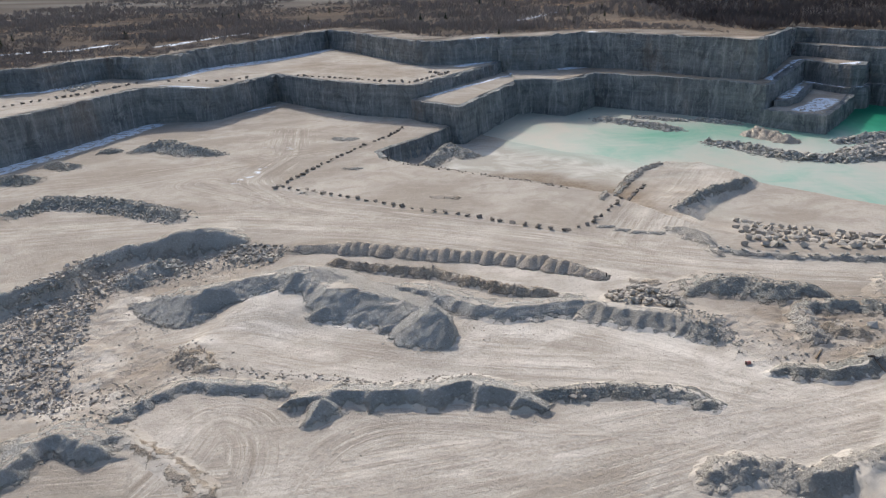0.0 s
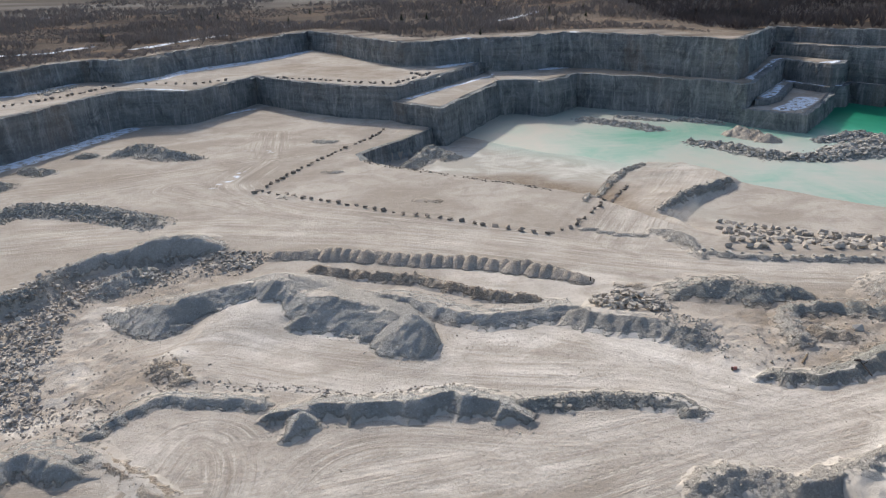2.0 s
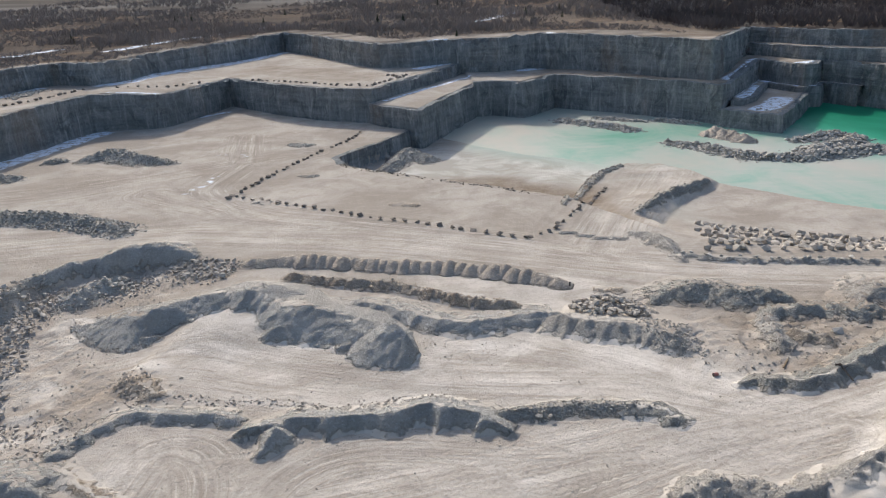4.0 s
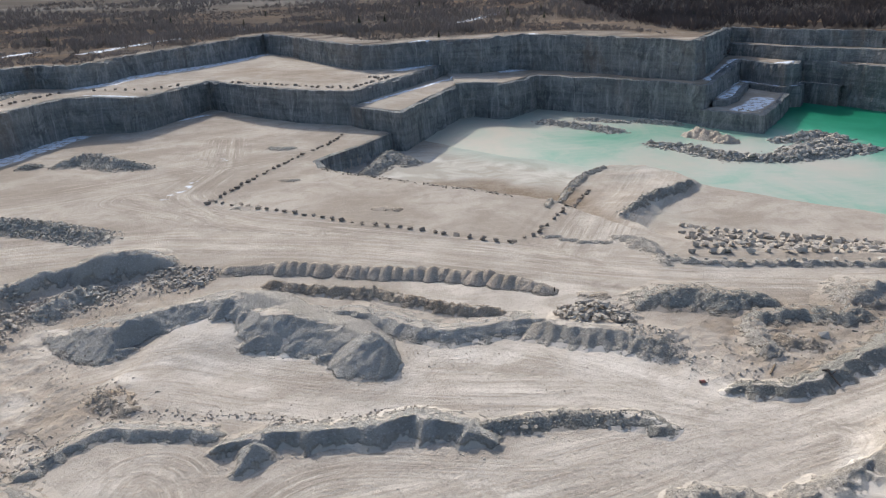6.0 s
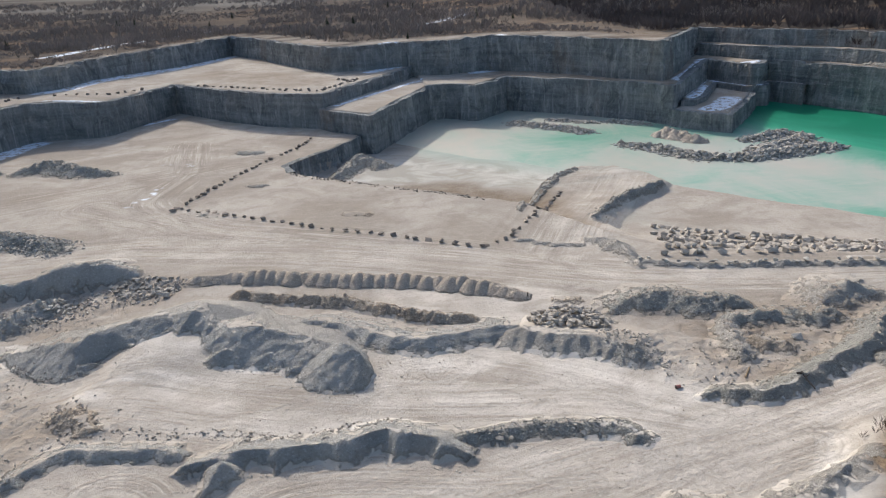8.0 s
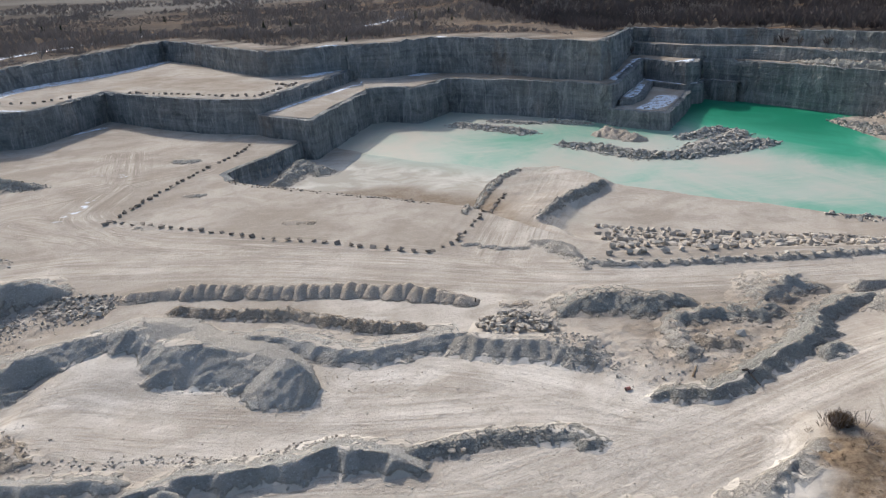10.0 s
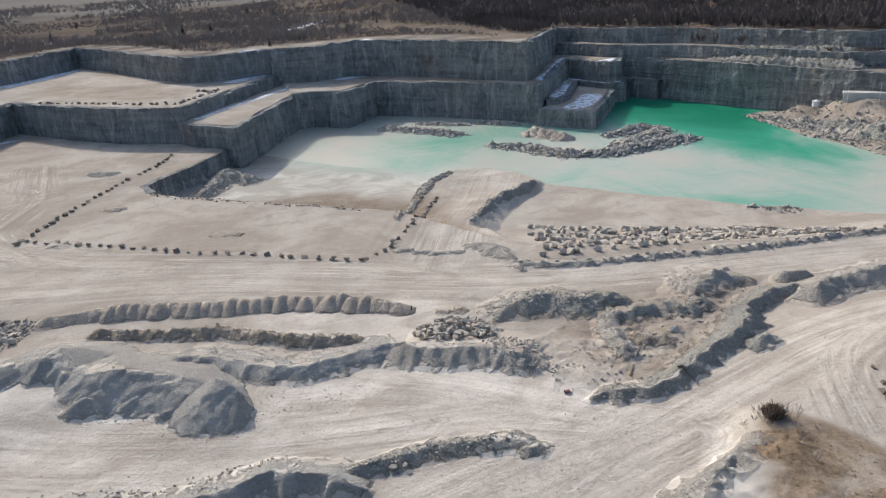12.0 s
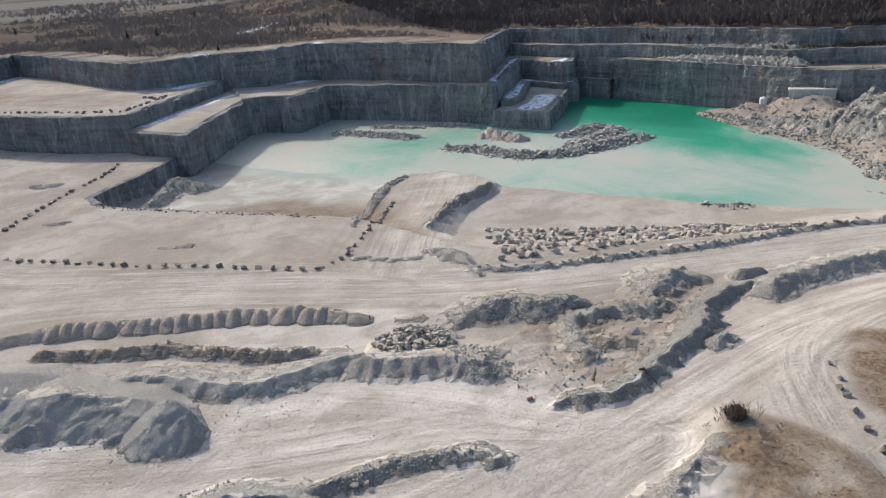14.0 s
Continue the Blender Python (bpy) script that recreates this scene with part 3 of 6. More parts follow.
def boulder(meshes, x, y, size, rng, label, group, name="boulder", sink=0.12, z=None, stretch=1.0):
    ob = new(name, rng.choice(meshes))
    tall = size * rng.uniform(0.8, 1.1) * stretch
    z = top_of(x, y) if z is None else z
    ob.matrix_world = (Matrix.Translation((x, y, z + tall * (0.36 - sink))) @ Matrix.Rotation(rng.uniform(0, 6.28), 4, "Z")
                       @ Matrix.Rotation(rng.uniform(-0.25, 0.25), 4, "X") @ Matrix.Diagonal((size * rng.uniform(0.9, 1.25), size, tall, 1)))
    return tagged(ob, label, "boulder", group)


def rubble(name, spots, material, label, category="rubble", seed=3):
    """Many stones in one mesh; spots hold x, y, z and size."""
    rng = random.Random(seed)
    verts, faces, n = [], [], 0
    for x, y, z, size in spots:
        v, f = ROCKS[rng.randrange(len(ROCKS))]
        turn = np.array(Euler((rng.uniform(-0.5, 0.5), rng.uniform(-0.5, 0.5), rng.uniform(0, 6.28))).to_matrix())
        w = (v * np.array((rng.uniform(0.8, 1.3), rng.uniform(0.8, 1.2), rng.uniform(0.8, 1.2))) * size) @ turn.T + np.array((x, y, z))
        verts.append(w)
        faces += [[i + n for i in face] for face in f]
        n += len(v)
    ob = mesh_object(name, np.concatenate(verts).tolist(), faces, material)
    return tagged(ob, label, category, kind="stuff")


def scatter_on_line(crest, wide, count, small, large, seed, sink=0.25):
    rng = random.Random(seed)
    P, _ = along(crest, 0.5)
    spots = []
    for _ in range(count):
        x, y = P[rng.randrange(len(P))]
        a, r = rng.uniform(0, 6.28), wide * math.sqrt(rng.random())
        x, y = x + r * math.cos(a), y + r * math.sin(a)
        size = small + (large - small) * rng.random() ** 2.2
        spots.append((x, y, top_of(x, y) + size * (0.4 - sink), size))
    return spots


def scatter_in(poly, count, small, large, seed, sink=0.2, power=2.0):
    rng = random.Random(seed)
    xs, ys = [p[0] for p in poly], [p[1] for p in poly]
    spots = []
    while len(spots) < count:
        tx = np.array([rng.uniform(min(xs), max(xs)) for _ in range(count)])
        ty = np.array([rng.uniform(min(ys), max(ys)) for _ in range(count)])
        inside = sdist(tx, ty, poly) < np.array([1.5 * rng.random() for _ in range(count)])
        for x, y in zip(tx[inside], ty[inside]):
            size = small + (large - small) * rng.random() ** power
            spots.append((x, y, top_of(x, y) + size * (0.4 - sink), size))
    return spots[:count]


# ---- ground ----
def axis(*parts):
    """Coordinates from stretches of (start, end, gap)."""
    out = [np.arange(a, b, g) for a, b, g in parts]
    return np.concatenate(out)


def spread(start, end, first, growth):
    out, g = [start], first
    while abs(out[-1] - start) < abs(end - start):
        out.append(out[-1] + math.copysign(g, end - start))
        g *= growth
    return np.array(out)


gx = np.concatenate([spread(-185, -3500, 1.4, 1.09)[::-1], axis((-183.8, -62, 1.2), (-62, 112, 0.46), (112, 300, 1.1)), spread(300, 3500, 1.4, 1.09)])
gy = np.concatenate([spread(56, -900, 1.2, 1.12)[::-1], axis((56.7, 112, 0.46), (112, 150, 0.65), (150, 240, 0.9), (240, 450, 1.1)), spread(450, 4600, 1.4, 1.045)])
GX, GY = np.meshgrid(gx, gy)
GZ = height(GX, GY)
inner = (GY > 60) & (GY < 300)
GZ = GZ + np.where(inner, 0.05 * waves(GX, GY, 2.4, 50, 3), 0)


def stroke(points, wide, soft=1.0):
    """How much each point of the sheet lies under a band along a line."""
    P = np.array(points, float)
    pad = float(np.max(wide)) + soft + 1
    c0, c1 = np.searchsorted(gx, (P[:, 0].min() - pad, P[:, 0].max() + pad))
    r0, r1 = np.searchsorted(gy, (P[:, 1].min() - pad, P[:, 1].max() + pad))
    X, Y = GX[r0:r1, c0:c1], GY[r0:r1, c0:c1]
    d = np.full(X.shape, 1e9)
    for (ax, ay), (bx, by) in zip(P[:-1], P[1:]):
        ex, ey = bx - ax, by - ay
        t = np.clip(((X - ax) * ex + (Y - ay) * ey) / (ex * ex + ey * ey + 1e-9), 0, 1)
        d = np.minimum(d, np.hypot(X - ax - t * ex, Y - ay - t * ey))
    w = wide[r0:r1, c0:c1] if isinstance(wide, np.ndarray) else wide
    out = np.zeros(GX.shape)
    out[r0:r1, c0:c1] = step(w + soft, w - soft * 0.3, d)
    return out


SOIL = {}
rim_d = sdist(GX, GY, RIM)
outside = (rim_d > 0) & (GY > 150)
SOIL["scrub"] = np.where(outside, step(3, 14, rim_d - 12 * step(-120, 0, GX) * step(190, 140, GX) + 14 * step(150, 190, GX) + 9 * waves(GX, GY, 22, 60, 4)), 0)
SOIL["scrub"] = np.maximum(SOIL["scrub"], np.where(outside, step(0, 3, rim_d) * np.clip(0.5 + 0.7 * waves(GX, GY, 14, 62, 4), 0.15, 0.85), 0))
SOIL["field"] = np.where(outside, step(850, 1000, GY + 0.25 * np.abs(GX) + 60 * waves(GX, GY, 160, 61, 2)), 0)
basin_d = sdist(GX, GY, BASIN)
SOIL["mud"] = step(-10, -30, basin_d + 12 * waves(GX, GY, 22, 65, 4)) * step(-5.2, -6.2, GZ)
# pale mud held back from the walls, darkening the ground where their shade falls
wall_d = np.minimum(sdist(GX, GY, BLOCK), sdist(GX, GY, LEDGE))
SOIL["mud"] *= step(4, 18, wall_d + 8 * waves(GX, GY, 20, 66, 3)) * (1 - step(74, 90, GX) * step(6, -3, lagoon(GX, GY)))
SOIL["shore"] = step(-26, 2, lagoon(GX, GY))
SOIL["dust"] = np.zeros(GX.shape)
SOIL["rut"] = np.zeros(GX.shape)
SOIL["brown"] = np.zeros(GX.shape)
SOIL["snow"] = np.zeros(GX.shape)

# ---- soils: dust, ruts, mud, scrub and old snow ----
def lay(key, amount):
    SOIL[key] = np.maximum(SOIL[key], amount)


ragged = 5 * waves(GX, GY, 14, 70, 4)
near = step(128, 104, GY + ragged) * step(-48, -30, GX + ragged)
blot = waves(GX, GY, 26, 72, 4)
lay("dust", near * np.clip(0.42 + 0.75 * blot, 0.05, 0.85))
lay("dust", 0.95 * stroke([(-30, 108), (-20, 103), (-6, 99), (10, 98)], 9 + ragged, 5))
lay("dust", 0.95 * stroke([(16, 106), (26, 103), (38, 95), (48, 87)], 8 + ragged, 5))
lay("brown", 0.18 * stroke([(-50, 118), (-40, 106), (-30, 100), (-26, 94)], 10 + ragged, 7) * (0.6 + 0.4 * blot))
lay("dust", 0.9 * stroke([(-32, 110), (-27, 117), (-17, 106), (-3, 98), (10, 97), (24, 104), (36, 96)], 7 + 0.6 * ragged, 4))
lay("dust", 0.7 * stroke([(26, 79), (40, 78), (53, 80), (68, 84.5), (83, 87.5), (99, 91), (116, 93), (150, 92)], 5.0 + 0.2 * ragged, 2.5))
lay("dust", 0.8 * stroke([(-15, 66), (4, 71), (20, 74), (39, 79)], 4.5, 2.5))
lay("dust", 0.45 * stroke([(72, 50), (75, 60), (79, 68), (82, 75), (86, 82), (94, 88)], 4.5, 2.5))
lay("dust", 0.5 * stroke([(-120, 165), (-60, 175), (-32, 172), (2, 160), (35, 146), (55, 136), (72, 131), (89, 127), (112, 122), (147, 116), (200, 112)], 6 + 0.4 * ragged, 4))
lay("dust", 0.55 * stroke([(48, 152), (61, 175), (83, 215), (90, 232)], 7, 4))
churned = step(2, -5, sdist(GX, GY, CHURNED) + 0.5 * ragged)
SOIL["dust"] *= 1 - 0.8 * churned
spoil = step(2, -5, sdist(GX, GY, SPOIL) + 0.4 * ragged)
SOIL["dust"] *= 1 - 0.75 * spoil
lay("brown", 0.42 * spoil * np.clip(0.4 + 1.2 * waves(GX, GY, 10, 76, 4), 0, 1))
lay("dust", 1.0 * np.clip(fan(GX, GY) / 1.6, 0, 1))
lay("dust", 1.2 * stroke([(56, 63), (58, 70), (62, 75)], 1.6, 1.2))
lay("dust", 1.0 * stroke([(-51, 93), (-43, 88)], 1.5, 1.5))
lay("dust", 0.8 * stroke([(48, 149), (51, 140), (58, 133), (70, 131)], 1.6, 1.2))
lay("dust", 0.75 * stroke([(14, 132), (30, 124), (36, 128)], 6, 4))
SOIL["dust"] *= np.clip(0.7 + 0.45 * waves(GX, GY, 9, 71, 4), 0.15, 1)
lay("brown", 0.2 * churned * np.clip(0.7 + 0.9 * waves(GX, GY, 12, 74, 4), 0, 1))
lay("dust", 0.9 * churned * step(0.12, 0.4, waves(GX * 0.8 + GY * 0.4, GY, 7, 75, 5, 0.6)))
lay("rut", 0.25 * churned * step(0.1, 0.45, waves(GX * 0.6, GY, 5, 79, 5, 0.6)))
lay("rut", 0.45 * spoil * step(0.05, 0.45, waves(GX, GY, 6, 83, 5, 0.6)))
lay("dust", 1.0 * stroke([(-60, 131), (-55, 127)], 3.2 + 0.2 * ragged, 0.6))
yard = stroke([(-34, 112), (-27, 117), (-20, 110), (-8, 102), (6, 97), (20, 100), (32, 99), (44, 88)], 8 + ragged, 5)
lay("dust", yard * step(-0.25, 0.35, waves(GX * 0.6, GY, 11, 78, 5, 0.6)))

for line, wide, amount in (
        ([(39, 76.4), (44, 77.4), (52, 78.5), (59, 79.6), (63, 79)], 0.5, 0.6), ([(4, 66), (12, 67.7), (23, 71.5), (32, 73.2)], 0.45, 0.7),
        ([(-15, 66), (-7, 67.8), (4, 71)], 0.4, 0.9), ([(7, 70), (19, 71.2), (30, 72)], 0.4, 0.6), ([(13, 64.4), (20, 68.5), (28.5, 72)], 0.6, 0.6),
        ([(18, 64.3), (24, 67.7), (30.6, 72)], 0.6, 0.6), ([(59, 85.2), (66, 85.9), (73, 86.9), (78, 88.3)], 0.4, 0.8),
        ([(87, 78.7), (92, 81.3), (101, 84.7), (109, 86.8)], 0.5, 0.6), ([(78.2, 76.2), (76.7, 70), (72.5, 60.4), (71.4, 54.7)], 0.45, 0.55),
        ([(81, 72.5), (77.8, 65.2), (74.2, 57)], 0.5, 0.55), ([(105, 102), (112, 100.2), (124, 99.2)], 0.5, 0.7), ([(-12.4, 68), (-12, 74.8), (-8.3, 79.4), (-2.3, 81.8)], 0.6, 0.5),
        ([(-10, 66.8), (-9.6, 72.3), (-6.5, 76.9), (-2, 78.5)], 0.6, 0.45), ([(-26, 78), (-27.4, 84.7), (-32, 89.4)], 0.5, 0.35), ([(-22, 68.6), (-20.6, 76.5), (-16, 80)], 0.5, 0.45),
        ([(-102, 160), (-76, 163.3), (-48, 170.8)], 1.2, 0.25), ([(-28, 172.7), (6, 159.8), (31, 147.3), (52, 134.8)], 1.0, 0.4), ([(-49, 175.6), (-8, 165.5), (25, 151.8), (42, 142.5)], 1.0, 0.35),
        ([(-20, 110), (-6, 107), (9, 101.7), (18, 101.7)], 0.7, 0.35), ([(-19, 106), (1.4, 96.3), (15, 92.5)], 0.8, 0.35), ([(8, 109.6), (15, 103.7), (22, 104.6)], 0.6, 0.4),
        ([(47, 152), (44, 146), (49, 141), (56, 138)], 0.5, 0.6), ([(49, 153), (47, 146), (51, 142), (57, 139.5)], 0.4, 0.5), ([(52, 160), (62, 182), (80, 214)], 0.8, 0.35), ([(56, 158), (66, 180), (84, 212)], 0.8, 0.35)):
    for off in (0.0, 1.9):
        moved = [(x + off * 0.45, y - off * 0.6) for x, y in line]
        lay("rut", amount * stroke(moved, wide, 0.5) * (0.6 + 0.4 * waves(GX, GY, 4, 77, 3)))
lay("rut", 0.45 * step(0.2, 0.7, waves(GX * 0.25 + GY * 0.1, GY, 3.0, 81, 4)) * step(100, 62, GY))
lay("rut", 0.30 * step(0.25, 0.8, waves(GX * 0.2 + GY * 0.1, GY, 6.0, 82, 4)) * step(120, 150, GY) * step(330, 250, GY) * (sdist(GX, GY, BASIN) > 0))

# single ruts that stand out beside the berm and in the road's bend
for line, wide in (([(49.5, 85.6), (54.6, 83.2), (60.0, 84.2), (67.0, 85.4), (75.0, 87.0), (81.5, 88.6)], 0.22), ([(98, 82.5), (93.9, 82), (89.3, 80.4), (84.6, 77.4), (80.4, 73)], 0.5),
                   ([(96, 81), (90.5, 79), (86.4, 76), (82.8, 71.8)], 0.4), ([(-15, 66), (2, 69.5), (18, 73.4), (34, 76.6)], 0.3), ([(6, 66), (22, 70.6), (38, 74.4)], 0.25)):
    P, _ = along(line, 1.2)
    for _ in range(10):
        P[1:-1] = (P[:-2] + P[1:-1] + P[2:]) / 3
    lay("rut", 0.85 * stroke(P, wide, 0.35) * np.clip(0.65 + 0.7 * waves(GX, GY, 6, 85, 3), 0, 1))

# wheel tracks of trucks and loaders, in pairs along the usual ways
ways = ([(-60, 62), (-15, 66), (4, 71), (20, 74.5), (39, 79), (53, 81), (68, 85), (84, 88.5), (100, 91.5), (120, 93)],
        [(-30, 64), (4, 68), (22, 73), (42, 79), (60, 83)], [(70, 48), (75, 60), (79, 68), (82.5, 75), (87, 82), (97, 88), (112, 91)],
        [(-14, 62), (-13, 72), (-9, 79), (-1, 82), (10, 80), (20, 76), (32, 76)], [(-34, 66), (-29, 78), (-31, 86)], [(-20, 64), (-20, 78), (-12, 80)],
        [(-45, 108), (-32, 112), (-16, 103), (0, 97), (16, 93), (36, 90), (50, 83)], [(-28, 116), (-16, 106), (2, 101), (20, 103), (34, 98), (46, 90)],
        [(20, 108), (30, 100), (40, 90), (48, 82)], [(-50, 178), (-8, 166), (25, 152), (50, 138), (72, 131), (100, 126), (150, 116)],
        [(-100, 172), (-50, 174), (0, 162), (38, 144)], [(46, 150), (58, 172), (76, 205), (88, 228)], [(-70, 215), (-50, 200), (-30, 182), (10, 162)],
        [(-60, 300), (-52, 250), (-58, 215), (-40, 185)], [(36, 71), (50, 74), (60, 78)], [(28, 62), (34, 70), (48, 78), (60, 81)])
tr = random.Random(77)
for way in ways:
    P = np.array(way, float)
    T = np.gradient(P, axis=0)
    N = np.stack([-T[:, 1], T[:, 0]], 1) / np.hypot(T[:, 0], T[:, 1])[:, None]
    scale = 1.0 if P[:, 1].mean() < 118 else 2.0
    for _ in range(5):
        off = tr.gauss(0, 2.6) * scale
        for pair in (-1.0, 1.0):
            bend = np.array([tr.gauss(0, 0.7) * scale for _ in way])
            Q, _ = along(P + N * (off + pair * 1.05 + bend[:, None] * 0.5), 2.0)
            Q = Q + 0.5 * np.stack([waves(Q[:, 0], Q[:, 1], 9, 3, 2), waves(Q[:, 0], Q[:, 1], 9, 4, 2)], 1)
            band = stroke(Q, 0.16 * scale + 0.1, 0.35 * scale)
            lay("rut" if tr.random() < 0.62 else "dust", tr.uniform(0.15, 0.4) * band)

def ways_on_sheet(lines):
    """For each point of the sheet the nearest way: how far across it, how far along, and how much it is worn."""
    best, across, onward, worn = np.full(GX.shape, 1e9), np.zeros(GX.shape), np.zeros(GX.shape), np.zeros(GX.shape)
    for n, (line, half) in enumerate(lines):
        P, _ = along(line, 3.0)
        for _ in range(6):
            P[1:-1] = (P[:-2] + P[1:-1] * 2 + P[2:]) / 4
        run = 100.0 * n
        c0, c1 = np.searchsorted(gx, (P[:, 0].min() - 3 * half, P[:, 0].max() + 3 * half))
        r0, r1 = np.searchsorted(gy, (P[:, 1].min() - 3 * half, P[:, 1].max() + 3 * half))
        X, Y = GX[r0:r1, c0:c1], GY[r0:r1, c0:c1]
        B, A, O, W = (field[r0:r1, c0:c1] for field in (best, across, onward, worn))
        for (ax, ay), (bx, by) in zip(P[:-1], P[1:]):
            ex, ey = bx - ax, by - ay
            size = math.hypot(ex, ey)
            t = np.clip(((X - ax) * ex + (Y - ay) * ey) / size ** 2, 0, 1)
            dx, dy = X - ax - t * ex, Y - ay - t * ey
            d = np.hypot(dx, dy)
            near_ = d / half < B
            B[near_], O[near_] = (d / half)[near_], (run + t * size)[near_]
            A[near_] = (37.0 * n + np.where(ex * dy - ey * dx > 0, d, -d))[near_]
            run += size
        W[:] = np.maximum(W, step(2.0, 0.5, B))
    SOIL["across"], SOIL["onward"], SOIL["way"] = across, onward, worn


ways_on_sheet((([(-60, 62), (-15, 66), (4, 71), (20, 74.5), (39, 79), (53, 81), (68, 85), (84, 88.5), (100, 91.5), (120, 93), (160, 93)], 7.0),
               ([(70, 48), (75, 60), (79, 68), (82.5, 75), (87, 82), (97, 88), (112, 91)], 5.0),
               ([(-130, 166), (-50, 176), (-8, 166), (25, 152), (50, 138), (72, 131), (100, 126), (150, 116), (200, 111)], 9.0),
               ([(46, 146), (58, 172), (76, 205), (90, 232)], 7.0),
               ([(-45, 108), (-32, 110), (-16, 103), (0, 97), (16, 93), (36, 90), (50, 83)], 8.0),
               ([(12, 108), (22, 106), (32, 101), (42, 92), (50, 84)], 6.0),
               ([(-15, 58), (-13, 72), (-9, 79), (-1, 81), (10, 79), (20, 76), (32, 76)], 5.0),
               ([(-34, 62), (-29, 74), (-30, 85), (-22, 84), (-18, 72), (-20, 60)], 4.0),
               ([(-70, 215), (-50, 200), (-30, 184), (10, 164)], 8.0),
               ([(-60, 300), (-52, 250), (-58, 215), (-40, 190)], 7.0),
               ([(-130, 215), (-100, 222), (-70, 240), (-30, 262)], 9.0),
               ([(14, 62), (30, 68), (46, 74), (60, 76)], 5.0)))

lay("brown", 0.95 * stroke([(66, 67), (67, 62), (66, 55), (63, 61)], 3.6 + 0.4 * ragged, 2.0))
lay("brown", 0.8 * stroke([(69, 71.5), (72, 66), (72.5, 58), (70, 50)], 2.2 + 0.4 * ragged, 2.0))
lay("rut", 0.5 * stroke([(70, 73), (73, 68), (75, 61)], 1.4 + 0.3 * ragged, 1.4))
lay("brown", 0.95 * stroke([(99, 79), (93, 74), (89, 68), (88, 60), (90, 50)], 3.6 + 0.4 * ragged, 2.0))
lay("brown", 0.6 * stroke([(62, 92.5), (68, 94.4), (73, 95.6), (80, 100)], 2.0 + 0.3 * ragged, 2.5))
lay("brown", 0.45 * stroke([(74, 110), (73, 103), (69, 106), (60, 110)], 2.5 + 0.4 * ragged, 3))
lay("brown", 0.4 * stroke([(48, 104), (47.5, 98.7), (46, 97.5)], 1.2, 2))
lay("brown", 0.25 * stroke([(-54, 96), (-43, 92), (-42, 84), (-40, 97), (-34, 98), (-50, 112), (-62, 118)], 3.0 + 0.5 * ragged, 4))
lay("brown", 0.25 * stroke([(50, 112), (60, 105), (75, 100), (82, 108), (92, 112)], 8 + ragged, 5))
shore_line = sdist(GX, GY, BASIN) + 1.5 * waves(GX, GY, 8, 67, 4)
south_west = step(246, 236, GY) * step(66, 56, GX) * step(-24, -14, GX)
damp = step(0.5, -1.5, shore_line) * step(-44, -27, shore_line + 9 * waves(GX, GY, 17, 68, 4)) * south_west
SOIL["mud"] *= 1 - 0.8 * damp
lay("brown", 0.7 * damp)
lay("rut", 0.7 * step(0.6, -0.4, shore_line) * step(-4.5, -1.5, shore_line) * south_west)
lay("brown", 0.35 * step(-3, -9, sdist(GX, GY, BASIN)) * step(246, 215, GY) * step(65, 45, GX) * step(-6.4, -4.0, GZ))
shore_d = sdist(GX, GY, EASTBANK)
SOIL["mud"] *= 1 - step(12, 5, shore_d + 0.4 * ragged)
lay("brown", 0.25 * step(-6, -14, shore_d + 0.4 * ragged))
lay("rut", 0.85 * step(9, 3, shore_d + 0.4 * ragged) * np.clip(0.75 + 0.6 * waves(GX, GY, 9, 73, 3), 0.2, 1))
# brown over the ledge paints in the shade of the rim wall above
ledge_shade = step(1, -4, sdist(GX, GY, LEDGE)) * (rim_d < 0) * step(56, 72, GX) * step(12.6, 9.0, np.abs(GZ - 10))
lay("brown", 0.55 * ledge_shade * np.clip(0.8 + 0.6 * waves(GX, GY, 8, 84, 3), 0, 1))
lay("brown", 0.30 * stroke([(-70, 420), (-50, 400), (-20, 360)], 12 + ragged, 8))

# bare ground along the rim
for line, wide in (([(150, 362), (138, 425), (107, 500), (60, 520)], 16),):
    bare = stroke(line, wide + 2 * ragged, 8)
    SOIL["scrub"] *= 1 - 0.35 * bare
    lay("brown", 0.7 * bare)
SOIL["dust"] *= 1 - SOIL["scrub"]

# old snow in the shade of the walls
for line, wide in (([(-158, 222), (-148.5, 252), (-139.5, 277), (-131.5, 311), (-128, 322)], 5.5), ([(-92, 353), (-82, 364)], 1.5), ([(-137, 361), (-128, 374), (-124, 400), (-108, 437), (-88, 487), (-78, 520)], 4.5),
                   ([(-124, 334), (-104, 334)], 1.2), ([(-188, 322), (-176, 327), (-167, 360)], 2.6), ([(-3, 319), (8, 338), (22, 358), (33, 376), (38, 382)], 1.2),
                   ([(68, 392), (82, 400)], 4.0), ([(14, 385), (26, 402)], 4.0), ([(149, 323), (165, 346), (181, 368)], 3.5), ([(153, 299), (164, 309), (173, 322)], 4.5), ([(152, 316), (163, 330), (172, 345)], 2.4), ([(182, 358), (189, 341), (199, 338)], 2.0), ([(206, 345), (213, 331)], 1.0),
                   ([(192, 345), (200, 348)], 3.0),
                   ([(-245, 418), (-236, 430), (-206, 424), (-197, 456)], 3.0), ([(-158, 425), (-153, 458), (-134, 534), (-113, 592), (-90, 617)], 3.5), ([(50, 520), (66, 536), (88, 567)], 4.0),
                   ([(-430, 741), (-420, 787), (-382, 807)], 6.0)):
    lay("snow", stroke(line, wide + 0.25 * wide * waves(GX, GY, 6, 90, 3), 0.8))

